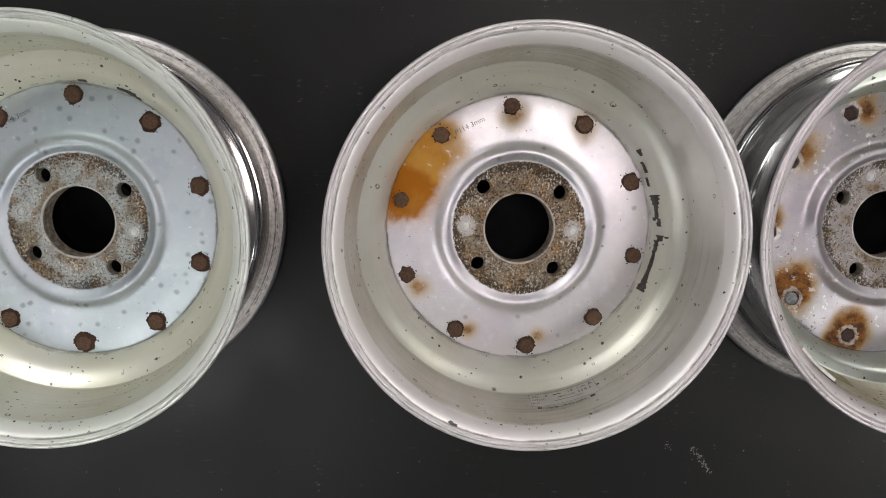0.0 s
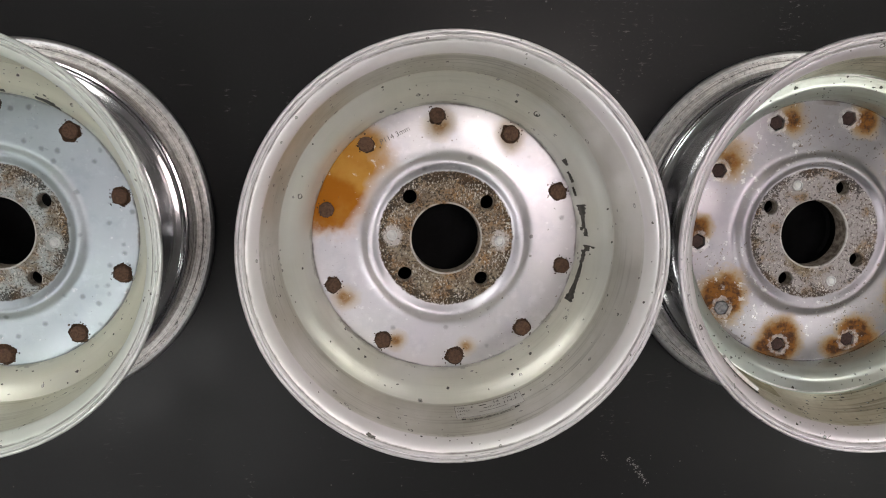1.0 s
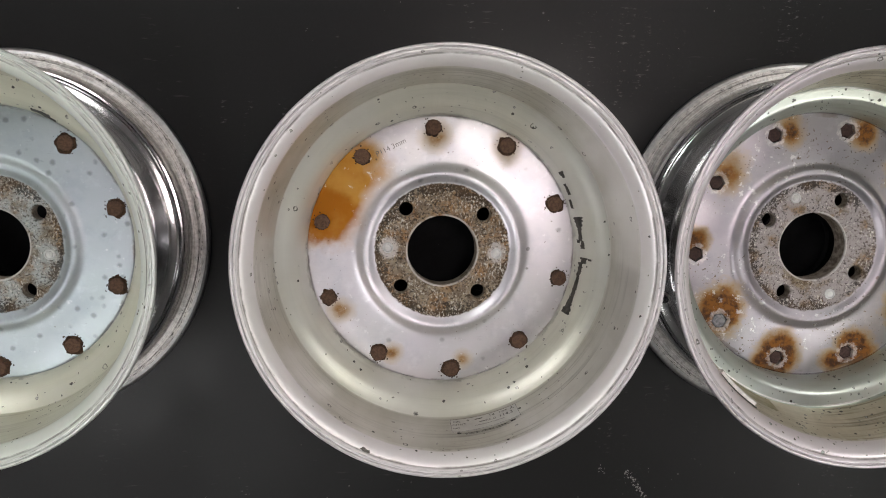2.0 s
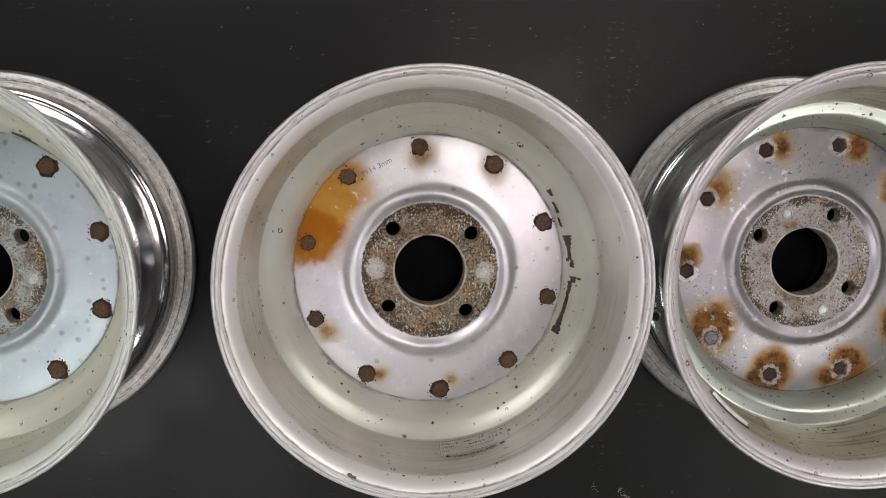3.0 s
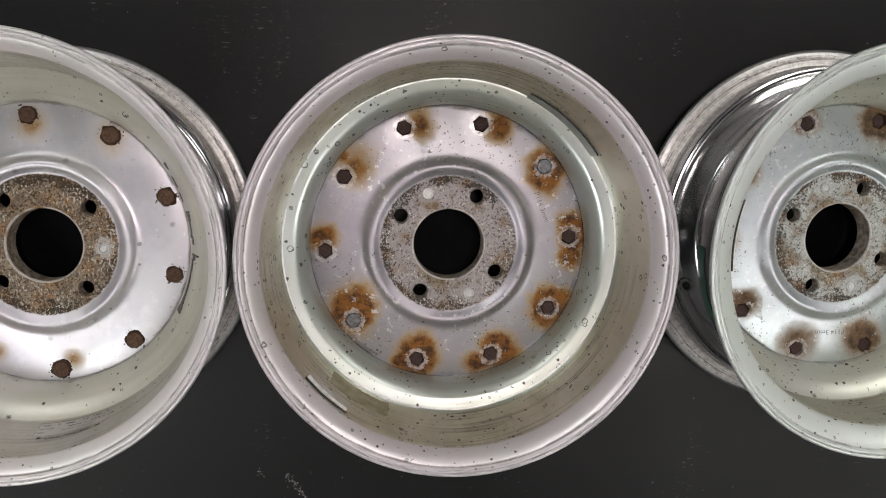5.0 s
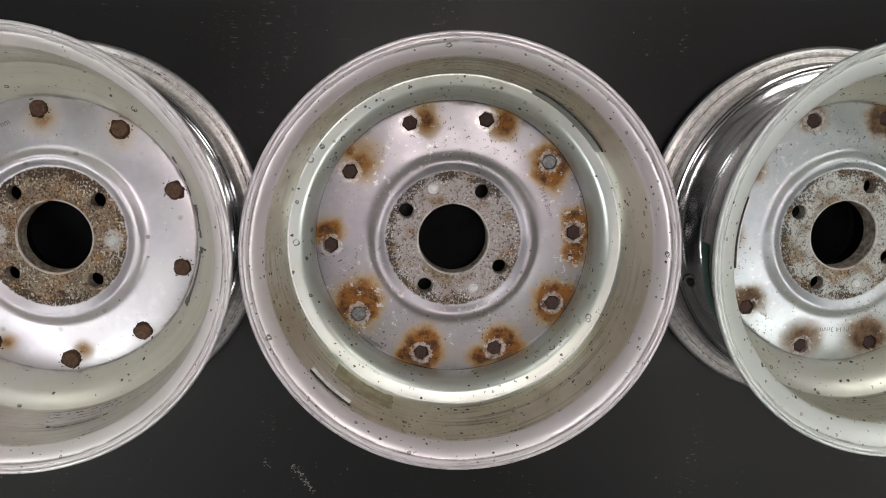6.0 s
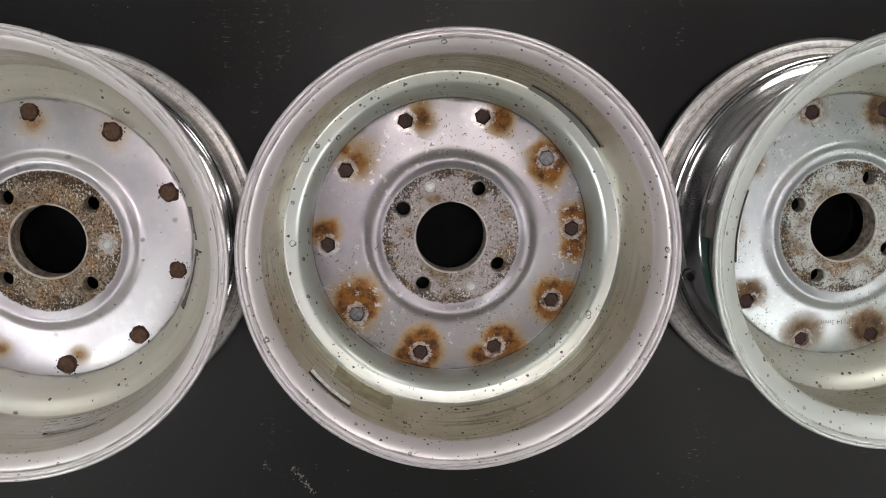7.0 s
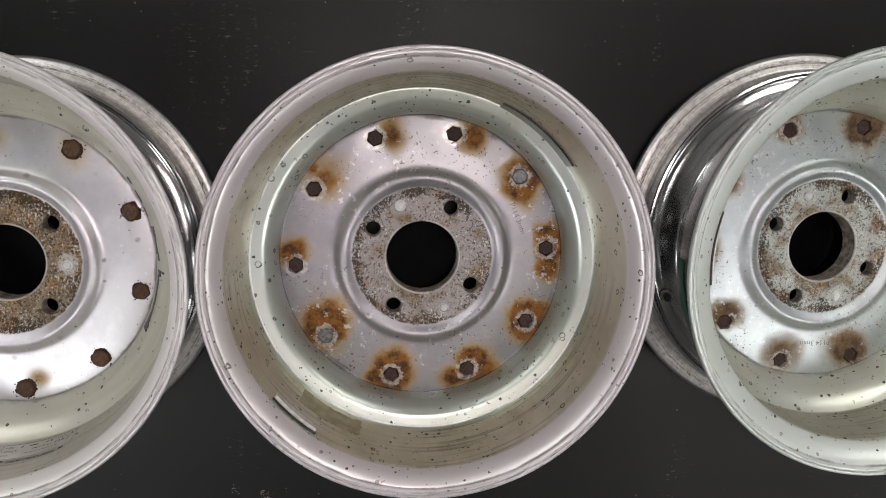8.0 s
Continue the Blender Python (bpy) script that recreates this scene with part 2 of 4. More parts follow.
        tone = n.mix(n.step(deep, 0.40, 0.84), (0.47, 0.24, 0.048), (0.33, 0.113, 0.007))
        tone = n.mix(n.math("MULTIPLY", n.step(w, 0.75, 0.30), 0.6), tone, (0.46, 0.25, 0.045))
        washed = n.math("MULTIPLY", n.step(w, 0.0, 0.85, False), n.lerp(n.noise(28, 4), 0.90, 1.15), clamp=True)
        col = n.mix(washed, col, tone)
        ragged = n.math("MAXIMUM", ragged, washed)
    x, y, z = n.axes()
    deep = n.math("MULTIPLY", n.step(z, zp + 0.0008, zp - 0.0004), n.step(r, 0.0700, 0.0690))
    col = n.mix(n.math("MULTIPLY", deep, 0.85), col, n.mix(n.step(n.noise(150, 4, 0.7), 0.35, 0.65), (0.10, 0.075, 0.055), (0.30, 0.26, 0.22)))
    # the bright ring of the bore's chamfer, put into the colour
    worn = n.math("MULTIPLY", n.math("MULTIPLY", n.step(r, 0.0384, 0.0376), n.math("SUBTRACT", 1.0, deep)), n.step(n.noise(60, 3), 0.30, 0.50))
    col = n.mix(n.math("MULTIPLY", worn, 0.5), col, (0.66, 0.64, 0.62))
    # plating flaked to bright metal round the bolts
    for x, y in collars:
        d = n.vec("DISTANCE", flat, (x, y, 0))
        d = n.math("ADD", d, n.math("MULTIPLY", n.math("SUBTRACT", n.noise(200, 4, 0.7), 0.5), 0.012))
        m = n.math("MULTIPLY", n.step(d, 0.0128, 0.0108), n.step(n.noise(170, 4, 0.7), 0.34, 0.54))
        col = n.mix(n.math("MULTIPLY", m, 0.55), col, n.mix(n.step(fine, 0.4, 0.6), (0.44, 0.41, 0.41), (0.70, 0.66, 0.65)))
    # pits and chips
    dens = n.math("MULTIPLY", n.step(n.noise(15, 3), 0.36, 0.64), 0.10 * pits)
    pit = n.step(n.math("ADD", n.noise(310, 2.5, 0.6), dens), 0.75, 0.78)
    dot, _ = n.dots(95, 0.085, n.math("MULTIPLY", n.step(n.noise(13, 2), 0.40, 0.62), 0.42 * pits), 0.3)
    pit = n.math("MAXIMUM", pit, dot)
    big, _ = n.dots(62, 0.10, n.math("MULTIPLY", n.step(n.noise(9, 2, at=n.vec("ADD", n.obj, (0.1, 0.4, 0))), 0.44, 0.60), 0.30 * pits), 2.3)
    pit = n.math("MAXIMUM", pit, n.math("MULTIPLY", big, 0.7))
    # crusted rust at the welded edge
    rim = n.math("MULTIPLY", n.step(n.math("ADD", r, n.math("MULTIPLY", n.math("SUBTRACT", n.noise(110, 4, 0.7), 0.5), 0.005)), 0.1366, 0.1380), n.math("MULTIPLY", n.step(n.noise(30, 3), 0.46, 0.62), 0.65))
    pit = n.math("MAXIMUM", pit, rim)
    pitcol = n.mix(n.step(n.noise(24, 2), 0.40, 0.60), (0.075, 0.060, 0.048), (0.130, 0.080, 0.042))
    col = n.mix(n.math("MULTIPLY", pit, 0.8), col, pitcol)
    shift = n.vec("ADD", n.obj, (0.37, 0.11, 0))
    bloom = n.step(n.math("ADD", n.noise(150, 3, 0.6, at=shift), n.math("MULTIPLY", n.step(n.noise(12, 2, at=shift), 0.4, 0.6), 0.10 * min(1.0, pits))), 0.685, 0.79)
    bloom = n.math("MULTIPLY", bloom, n.math("SUBTRACT", 1.0, inside))
    col = n.mix(n.math("MULTIPLY", bloom, 0.6), col, (0.72, 0.71, 0.72))
    spoil = n.math("MAXIMUM", n.math("MAXIMUM", n.math("MAXIMUM", ragged, deep), padcover), n.math("MAXIMUM", pit, n.math("MULTIPLY", bloom, 0.35)))
    metal = n.lerp(spoil, n.lerp(inside, 0.92, 0.72), 0.0)
    gl = n.lerp(spoil, n.lerp(inside, gloss, 0.42), 0.72)
    bump = n.math("SUBTRACT", n.math("ADD", n.math("MULTIPLY", fine, 0.25), n.math("MULTIPLY", spoil, n.lerp(fine, 0.2, 1.0))), n.math("MULTIPLY", pit, 0.8))
    return n.done(col, metal, gl, bump, 0.24, 0.0012, n.lerp(spoil, 0.5, 0.12))


def barrel_material(name, wall, lip_tint, shelf, metal, rough, chips, grime, stain, crest=0.0):
    """Silver paint on the inside of a barrel: a tint each for wall, lip and shelf, with chips, scuffs and streaks of
    brake dust.
    """
    n = Nodes(name)
    pol = n.polar()
    x, y, z = n.axes()
    r = n.radius()
    fine = n.noise(230, 4, 0.65)
    edge = n.math("MULTIPLY", n.math("SUBTRACT", n.noise(30, 3, 0.5), 0.5), 0.003)
    zed = n.math("ADD", z, edge)
    lip = n.step(zed, 0.1630, 0.1676)
    low = n.step(n.math("ADD", z, n.math("MULTIPLY", edge, 0.3)), 0.1012, 0.0985)
    drift = n.noise(9, 4)
    base = n.mix(n.step(drift, 0.3, 0.7), wall, tuple(c * f for c, f in zip(wall, (0.90, 0.91, 0.86))))
    base = n.mix(lip, base, n.mix(n.step(n.noise(6, 3), 0.35, 0.65), lip_tint, tuple(c * f for c, f in zip(lip_tint, (0.97, 1.0, 0.96)))))
    base = n.mix(low, base, n.mix(n.step(n.noise(7, 3), 0.35, 0.65), shelf, tuple(c * f for c, f in zip(shelf, (0.98, 0.98, 0.91)))))
    # axial streaks of dust on the wall
    dirt = n.step(n.noise(1.0, 5, 0.6, at=n.vec("MULTIPLY", pol, (30, 9, 16))), 0.25, 0.80)
    dirt = n.math("MULTIPLY", n.math("MULTIPLY", dirt, n.step(n.noise(9, 4), 0.22, 0.66)), grime * 1.5, clamp=True)
    onwall = n.math("MULTIPLY", n.math("SUBTRACT", 1.0, lip), n.lerp(low, 1.0, 0.25))
    dirt = n.math("MULTIPLY", dirt, n.lerp(onwall, 0.06, 1.0))
    col = n.mix(dirt, base, stain)
    # smears drawn round the wall
    smear = n.step(n.noise(1.0, 4, 0.65, at=n.vec("MULTIPLY", pol, (7, 60, 230))), 0.48, 0.70)
    smear = n.math("MULTIPLY", n.math("MULTIPLY", smear, n.step(n.noise(7, 3), 0.35, 0.62)), n.math("MULTIPLY", onwall, min(0.85, grime * 1.5)))
    col = n.mix(smear, col, tuple(c * 0.55 for c in stain))
    # blisters in the paint: dark outlines with a paler middle
    at = n.vec("ADD", n.obj, (0.7, 0.2, 0.4))
    bd, bc = n.cells(85, at)
    bp = n.add("ShaderNodeSeparateColor", bc).outputs
    bd = n.math("ADD", bd, n.math("MULTIPLY", n.math("SUBTRACT", n.noise(260, 4, 0.65, at=at), 0.5), 0.30))
    bsize = n.math("ADD", n.math("MULTIPLY", bp[1], 0.16), 0.10)
    off = n.math("ABSOLUTE", n.math("SUBTRACT", bd, bsize))
    bkeep = n.math("GREATER_THAN", n.math("MULTIPLY", n.step(n.noise(11, 2, at=at), 0.42, 0.60), n.lerp(lip, chips * 0.20, chips * 0.03)), bp[0])
    blister = n.math("MULTIPLY", n.math("MULTIPLY", n.step(off, 0.065, 0.030), bkeep), n.lerp(n.step(n.noise(160, 2), 0.35, 0.55), 0.35, 1.0))
    col = n.mix(n.math("MULTIPLY", blister, 0.9), col, (0.050, 0.046, 0.038))
    # rubbed line where the wall turns into the lip, and a dust line in the corner above the shelf
    rub = n.math("MULTIPLY", n.step(zed, 0.1600, 0.1625), n.step(zed, 0.1668, 0.1640))
    rub = n.math("MULTIPLY", rub, n.step(n.noise(90, 4, 0.7), 0.34, 0.58))
    col = n.mix(n.math("MULTIPLY", rub, 0.55), col, (0.72, 0.70, 0.65))
    # chips
    d, c = n.cells(150)
    pick = n.add("ShaderNodeSeparateColor", c).outputs
    size = n.math("MULTIPLY", n.math("POWER", pick[1], 3.0), 0.17)
    near = n.math("SUBTRACT", n.math("ADD", d, n.math("MULTIPLY", n.math("SUBTRACT", n.noise(620, 3), 0.5), 0.40)), size)
    many = n.math("ADD", n.step(n.noise(10, 2), 0.38, 0.62), n.math("MULTIPLY", rub, 0.6))
    keep = n.math("GREATER_THAN", n.math("MULTIPLY", many, chips), pick[0])
    chip = n.math("MULTIPLY", n.step(near, 0.115, 0.075), keep)
    dash = n.step(n.noise(1.0, 2, at=n.vec("MULTIPLY", pol, (95, 60, 520))), 0.735, 0.765)
    chip = n.math("MAXIMUM", chip, n.math("MULTIPLY", dash, n.step(n.noise(8, 2), 0.45, 0.6)))
    bare = n.math("MULTIPLY", n.step(near, 0.055, 0.01), keep)
    dot, core = n.dots(66, 0.098, n.math("MULTIPLY", n.math("ADD", n.step(n.noise(8, 2), 0.40, 0.60), n.math("MULTIPLY", low, 0.35)), n.lerp(lip, chips * 0.30, chips * 0.10)))
    chip = n.math("MAXIMUM", chip, dot)
    bare = n.math("MAXIMUM", bare, core)
    col = n.mix(n.math("MULTIPLY", chip, 0.95), col, (0.030, 0.026, 0.022))
    col = n.mix(n.math("MULTIPLY", bare, n.math("GREATER_THAN", pick[2], 0.45)), col, tuple(c * 0.7 for c in shelf))
    # dirt packed in the bead's groove and in the corner beside the disc
    groove = n.math("MULTIPLY", n.step(n.math("ABSOLUTE", n.math("SUBTRACT", r, 0.1866)), 0.0011, 0.0004), n.lerp(n.step(n.noise(40, 4), 0.40, 0.60), 0.10, 0.60))
    corner = n.math("MULTIPLY", n.step(n.math("ADD", r, n.math("MULTIPLY", n.math("SUBTRACT", n.noise(80, 4, 0.7), 0.5), 0.006)), 0.1412, 0.1400), n.step(n.noise(22, 3), 0.42, 0.62))
    groove = n.math("MAXIMUM", groove, n.math("MULTIPLY", corner, 0.45))
    col = n.mix(groove, col, (0.085, 0.070, 0.052))
    if crest:
        # the bevel's bright line at the step, put into the colour as a broken pale edge
        line = n.math("MULTIPLY", n.step(n.math("ABSOLUTE", n.math("SUBTRACT", r, crest)), 0.0010, 0.0006), n.step(z, 0.0975, 0.0960))
        col = n.mix(n.math("MULTIPLY", line, n.lerp(n.step(n.noise(30, 3), 0.35, 0.55), 0.15, 0.9)), col, (0.88, 0.87, 0.85))
    # the outer bead, rubbed down to grey metal
    bead = n.math("MULTIPLY", n.step(r, 0.1880, 0.1896), n.lerp(n.step(n.noise(1.0, 4, 0.65, at=n.vec("MULTIPLY", pol, (22, 500, 500))), 0.36, 0.64), 0.35, 0.85))
    col = n.mix(bead, col, tuple(c * 0.56 for c in lip_tint))
    # scuffs along the lip
    lines = n.step(n.noise(1.0, 3, at=n.vec("MULTIPLY", pol, (70, 900, 900))), 0.54, 0.66)
    scuff = n.math("MULTIPLY", n.math("MULTIPLY", lines, n.step(r, 0.185, 0.190)), 0.55)
    nick = n.math("MULTIPLY", n.step(n.noise(330, 3, 0.6), 0.69, 0.73), n.step(r, 0.1905, 0.194))
    col = n.mix(n.math("MAXIMUM", scuff, n.math("MULTIPLY", nick, 0.8)), col, (0.16, 0.15, 0.145))
    spoil = n.math("MAXIMUM", n.math("MAXIMUM", chip, groove), n.math("MAXIMUM", dirt, n.math("MAXIMUM", blister, n.math("MULTIPLY", smear, 0.6))))
    m = n.lerp(spoil, n.lerp(lip, metal, metal * 0.6), 0.1)
    gl = n.math("ADD", n.lerp(spoil, n.math("ADD", n.lerp(low, n.lerp(lip, rough + 0.08, rough + 0.10), rough + 0.04), n.math("ADD", n.math("MULTIPLY", n.step(r, 0.1540, 0.1470), 0.22), n.math("MULTIPLY", bead, 0.10))), 0.58), n.math("MULTIPLY", n.math("SUBTRACT", n.noise(30, 4), 0.5), 0.12))
    bump = n.math("SUBTRACT", n.math("MULTIPLY", fine, 0.2), n.math("ADD", chip, n.math("MULTIPLY", scuff, 0.4)))
    return n.done(col, m, gl, bump, 0.2, 0.001)


def chrome_material():
    n = Nodes("worn_chrome")
    pol = n.polar()
    x, y, z = n.axes()
    fine = n.noise(200, 4, 0.65)
    r = n.radius()
    seat = n.math("MULTIPLY", n.step(z, 0.024, 0.018), n.step(r, 0.1945, 0.192))
    hem = n.math("MULTIPLY", n.step(z, 0.024, 0.018), n.step(r, 0.192, 0.1945))
    rub = n.step(n.noise(1.0, 4, 0.65, at=n.vec("MULTIPLY", pol, (14, 1500, 1400))), 0.42, 0.60)
    dash = n.step(n.noise(1.0, 3, 0.7, at=n.vec("MULTIPLY", pol, (130, 700, 700))), 0.58, 0.63)
    dash = n.math("MULTIPLY", n.math("MULTIPLY", dash, seat), n.step(n.math("ADD", r, n.math("MULTIPLY", n.math("SUBTRACT", n.noise(20, 2), 0.5), 0.004)), 0.1868, 0.1885))
    dirt = n.math("MULTIPLY", seat, n.lerp(rub, 0.55, 0.95))
    film = n.math("MULTIPLY", n.step(n.noise(22, 5), 0.5, 0.8), 0.5)
    col = n.mix(film, (0.60, 0.595, 0.605), (0.45, 0.44, 0.435))
    col = n.mix(dirt, col, n.mix(n.step(fine, 0.4, 0.6), (0.34, 0.315, 0.29), (0.60, 0.565, 0.53)))
    col = n.mix(n.math("MULTIPLY", n.math("MULTIPLY", seat, rub), 0.45), col, (0.17, 0.15, 0.135))
    col = n.mix(n.math("MULTIPLY", hem, 0.8), col, n.mix(n.step(fine, 0.35, 0.65), (0.30, 0.295, 0.29), (0.42, 0.41, 0.405)))
    col = n.mix(dash, col, (0.022, 0.019, 0.017))
    rings = n.noise(1.0, 3, 0.6, at=n.vec("MULTIPLY", pol, (7, 260, 420)))
    dark = n.math("MULTIPLY", n.step(rings, 0.52, 0.68), n.math("SUBTRACT", 1.0, seat))
    col = n.mix(n.math("MULTIPLY", dark, 0.40), col, (0.26, 0.25, 0.25))
    d, c = n.cells(300)
    pick = n.add("ShaderNodeSeparateColor", c).outputs
    pit = n.math("MULTIPLY", n.step(d, 0.25, 0.12), n.math("GREATER_THAN", n.math("MULTIPLY", n.step(n.noise(16, 2), 0.5, 0.7), 0.4), pick[0]))
    col = n.mix(pit, col, (0.12, 0.12, 0.13))
    metal = n.lerp(n.math("MAXIMUM", dirt, dash), 1.0, 0.30)
    gl = n.math("ADD", n.lerp(dirt, n.lerp(hem, 0.13, 0.36), 0.5), n.math("MULTIPLY", film, 0.16))
    return n.done(col, metal, gl, n.math("ADD", n.math("MULTIPLY", fine, 0.15), n.math("ADD", dirt, n.math("MULTIPLY", rings, 1.5))), 0.10, 0.0006)


def rust_material(name, dark, light):
    n = Nodes(name)
    info = n.add("ShaderNodeObjectInfo").outputs["Random"]
    fine = n.noise(420, 5, 0.7)
    col = n.mix(n.step(fine, 0.35, 0.65), dark, light)
    col = n.mix(n.math("MULTIPLY", info, 0.35), col, tuple(c * 0.55 for c in dark))
    return n.done(col, 0.05, 0.85, n.math("ADD", fine, n.noise(160, 3)), 0.6, 0.0012, 0.25)


def plain_material(name, a, b, scale, metal=0.0, rough=0.5, bump=0.1, spec=0.5):
    n = Nodes(name)
    f = n.noise(scale, 5, 0.6)
    return n.done(n.mix(n.step(f, 0.3, 0.7), a, b), metal, n.lerp(f, rough - 0.08, rough + 0.08), f, bump, 0.001, spec)


FLOOR = floor_material()
CHROME = chrome_material()
RUST_BOLT = rust_material("rusted_bolt", (0.075, 0.043, 0.030), (0.135, 0.078, 0.050))
RUST_CRUST = rust_material("rust_crust", (0.030, 0.018, 0.012), (0.085, 0.044, 0.024))
HEX_STEEL = rust_material("dark_hex_steel", (0.050, 0.030, 0.028), (0.085, 0.052, 0.045))
GREY_BOLT = plain_material("grey_bolt_steel", (0.10, 0.10, 0.105), (0.22, 0.22, 0.23), 300, 0.6, 0.5, 0.3)
PIN_STEEL = plain_material("bright_pin_steel", (0.52, 0.52, 0.52), (0.40, 0.40, 0.40), 200, 0.85, 0.40, 0.1)
LABEL = plain_material("silver_foil_label", (0.60, 0.59, 0.55), (0.52, 0.51, 0.48), 60, 0.5, 0.40, 0.05)
INK = plain_material("dark_label_ink", (0.02, 0.019, 0.018), (0.06, 0.058, 0.052), 400, 0.0, 0.7, 0.05)
STAMP = plain_material("stamped_shadow_steel", (0.10, 0.095, 0.095), (0.22, 0.21, 0.21), 300, 0.5, 0.5, 0.05)
WEIGHT = plain_material("grey_weight_strip", (0.66, 0.65, 0.63), (0.50, 0.49, 0.48), 150, 0.5, 0.45, 0.1)
# near-black for the shade beside the weights and the film's dark edge
EDGE_BLACK = plain_material("near_black_edge", (0.018, 0.017, 0.016), (0.045, 0.042, 0.038), 200, 0.0, 0.7, 0.2)
GUM = plain_material("brown_glue_residue", (0.22, 0.19, 0.105), (0.36, 0.33, 0.23), 85, 0.1, 0.55, 0.2)
TAPE = plain_material("torn_dark_tape", (0.028, 0.025, 0.020), (0.085, 0.078, 0.066), 160, 0.3, 0.45, 0.3)
FILM = plain_material("thin_film_patch", (0.42, 0.43, 0.40), (0.35, 0.36, 0.33), 60, 0.75, 0.36, 0.05)
RUBBER = plain_material("black_rubber", (0.016, 0.016, 0.016), (0.03, 0.03, 0.03), 200, 0.0, 0.55, 0.1)
BRASS = plain_material("dull_valve_metal", (0.42, 0.40, 0.36), (0.26, 0.25, 0.22), 200, 0.9, 0.35, 0.1)
GREEN = plain_material("dark_green_paint", (0.004, 0.075, 0.045), (0.008, 0.13, 0.075), 90, 0.0, 0.35, 0.1)
# near-black that puts the bore's darkness into the colour
BORE_DARK = plain_material("near_black_bore", (0.0018, 0.0018, 0.002), (0.0036, 0.0036, 0.004), 60, 0.0, 0.45, 0.05, 0.03)
WALL = plain_material("grey_wall_paint", (0.30, 0.30, 0.30), (0.25, 0.25, 0.25), 6, 0.0, 0.8, 0.1)
WHITE_WALL = plain_material("white_wall_paint", (0.80, 0.785, 0.76), (0.76, 0.745, 0.72), 6, 0.0, 0.8, 0.1)
CEILING = plain_material("white_ceiling_paint", (0.56, 0.555, 0.555), (0.50, 0.495, 0.495), 6, 0.0, 0.85, 0.1)
HOUSING = plain_material("white_lamp_steel", (0.75, 0.75, 0.74), (0.70, 0.70, 0.69), 20, 0.0, 0.4, 0.02)


def glow(name, color, strength):
    m = bpy.data.materials.new(name)
    m.use_nodes = True
    b = m.node_tree.nodes["Principled BSDF"]
    b.inputs["Base Color"].default_value = (0.9, 0.9, 0.9, 1)
    b.inputs["Emission Color"].default_value = (*color, 1)
    b.inputs["Emission Strength"].default_value = strength
    return m


WEST_PANEL = glow("bluish_glowing_panel", (1.0, 0.995, 0.98), PANEL_LIGHT)
EAST_PANEL = glow("neutral_glowing_panel", (1.0, 0.985, 0.94), PANEL_LIGHT)
WARM_PANEL = glow("warm_glowing_panel", (1.0, 0.895, 0.87), PANEL_LIGHT * 1.4)

# ---- the room that closes the place ----
X0, X1, Y0, Y1, TOP = -2.4, 3.0, -2.2, 2.2, 2.5
tagged(part("floor", box(bmesh.new(), X0 - 0.1, Y0 - 0.1, -0.1, X1 + 0.1, Y1 + 0.1, 0), FLOOR, smooth=False),
       "black painted board floor with dusty scuffs and specks", "floor", kind="structure")
for nm, b in (("wall_west", (X0 - 0.1, Y0 - 0.1, 0, X0, Y1 + 0.1, TOP)), ("wall_east", (X1, Y0 - 0.1, 0, X1 + 0.1, Y1 + 0.1, TOP)),
              ("wall_south", (X0, Y0 - 0.1, 0, X1, Y0, TOP)), ("wall_north", (X0, Y1, 0, X1, Y1 + 0.1, TOP))):
    tagged(part(nm, box(bmesh.new(), *b), WHITE_WALL if nm == "wall_north" else WALL, smooth=False), "plain painted workshop wall", "wall", kind="structure")
tagged(part("ceiling", box(bmesh.new(), X0 - 0.1, Y0 - 0.1, TOP, X1 + 0.1, Y1 + 0.1, TOP + 0.1), CEILING, smooth=False),
       "plain white painted workshop ceiling", "ceiling", kind="structure")


def ceiling_lamp(x, y, length, width, panel):
    """A flat panel lamp under the ceiling: a white tray with an opal diffuser."""
    ob = empty("ceiling_lamp", pose(x, y, TOP), "flat white ceiling panel lamp with a lit opal diffuser", "lamp", "ceiling lamps")
    bm = box(bmesh.new(), -length / 2 - 0.02, -width / 2 - 0.02, -0.045, length / 2 + 0.02, width / 2 + 0.02, 0)
    bmesh.ops.bevel(bm, geom=bm.edges[:], offset=0.006, segments=2, affect="EDGES")
    part("housing", bm, HOUSING, ob)
    bm = box(bmesh.new(), -length / 2, -width / 2, -0.052, length / 2, width / 2, -0.040)
    part("diffuser", bm, panel, ob, "glowing opal diffuser", smooth=False)
    return ob


ceiling_lamp(-1.10, -0.97, 1.5, 0.60, WEST_PANEL)
ceiling_lamp(2.05, -0.95, 1.5, 0.60, EAST_PANEL)
ceiling_lamp(0.57, 0.30, 0.62, 0.62, WARM_PANEL)
ceiling_lamp(-1.25, 1.60, 1.5, 0.60, WEST_PANEL)
ceiling_lamp(2.10, 1.60, 1.5, 0.60, EAST_PANEL)

# ---- wheels ----
# inside of the barrel from the rear lip down to the well
WALL_IN = [(0.1957, 0.1812), (0.1955, 0.1828), (0.1948, 0.1840), (0.1938, 0.1846), (0.1926, 0.1846), (0.1918, 0.1840), (0.1913, 0.1830), (0.1908, 0.1831), (0.1902, 0.1838), (0.1892, 0.1838),
           (0.1880, 0.1829), (0.1873, 0.1816), (0.1867, 0.1803), (0.1860, 0.1801), (0.1838, 0.1788), (0.1815, 0.1762), (0.1794, 0.1730), (0.1778, 0.1694), (0.1769, 0.1662), (0.1763, 0.1590),
           (0.1748, 0.1480), (0.1728, 0.1330), (0.1702, 0.1140), (0.1684, 0.1010)]
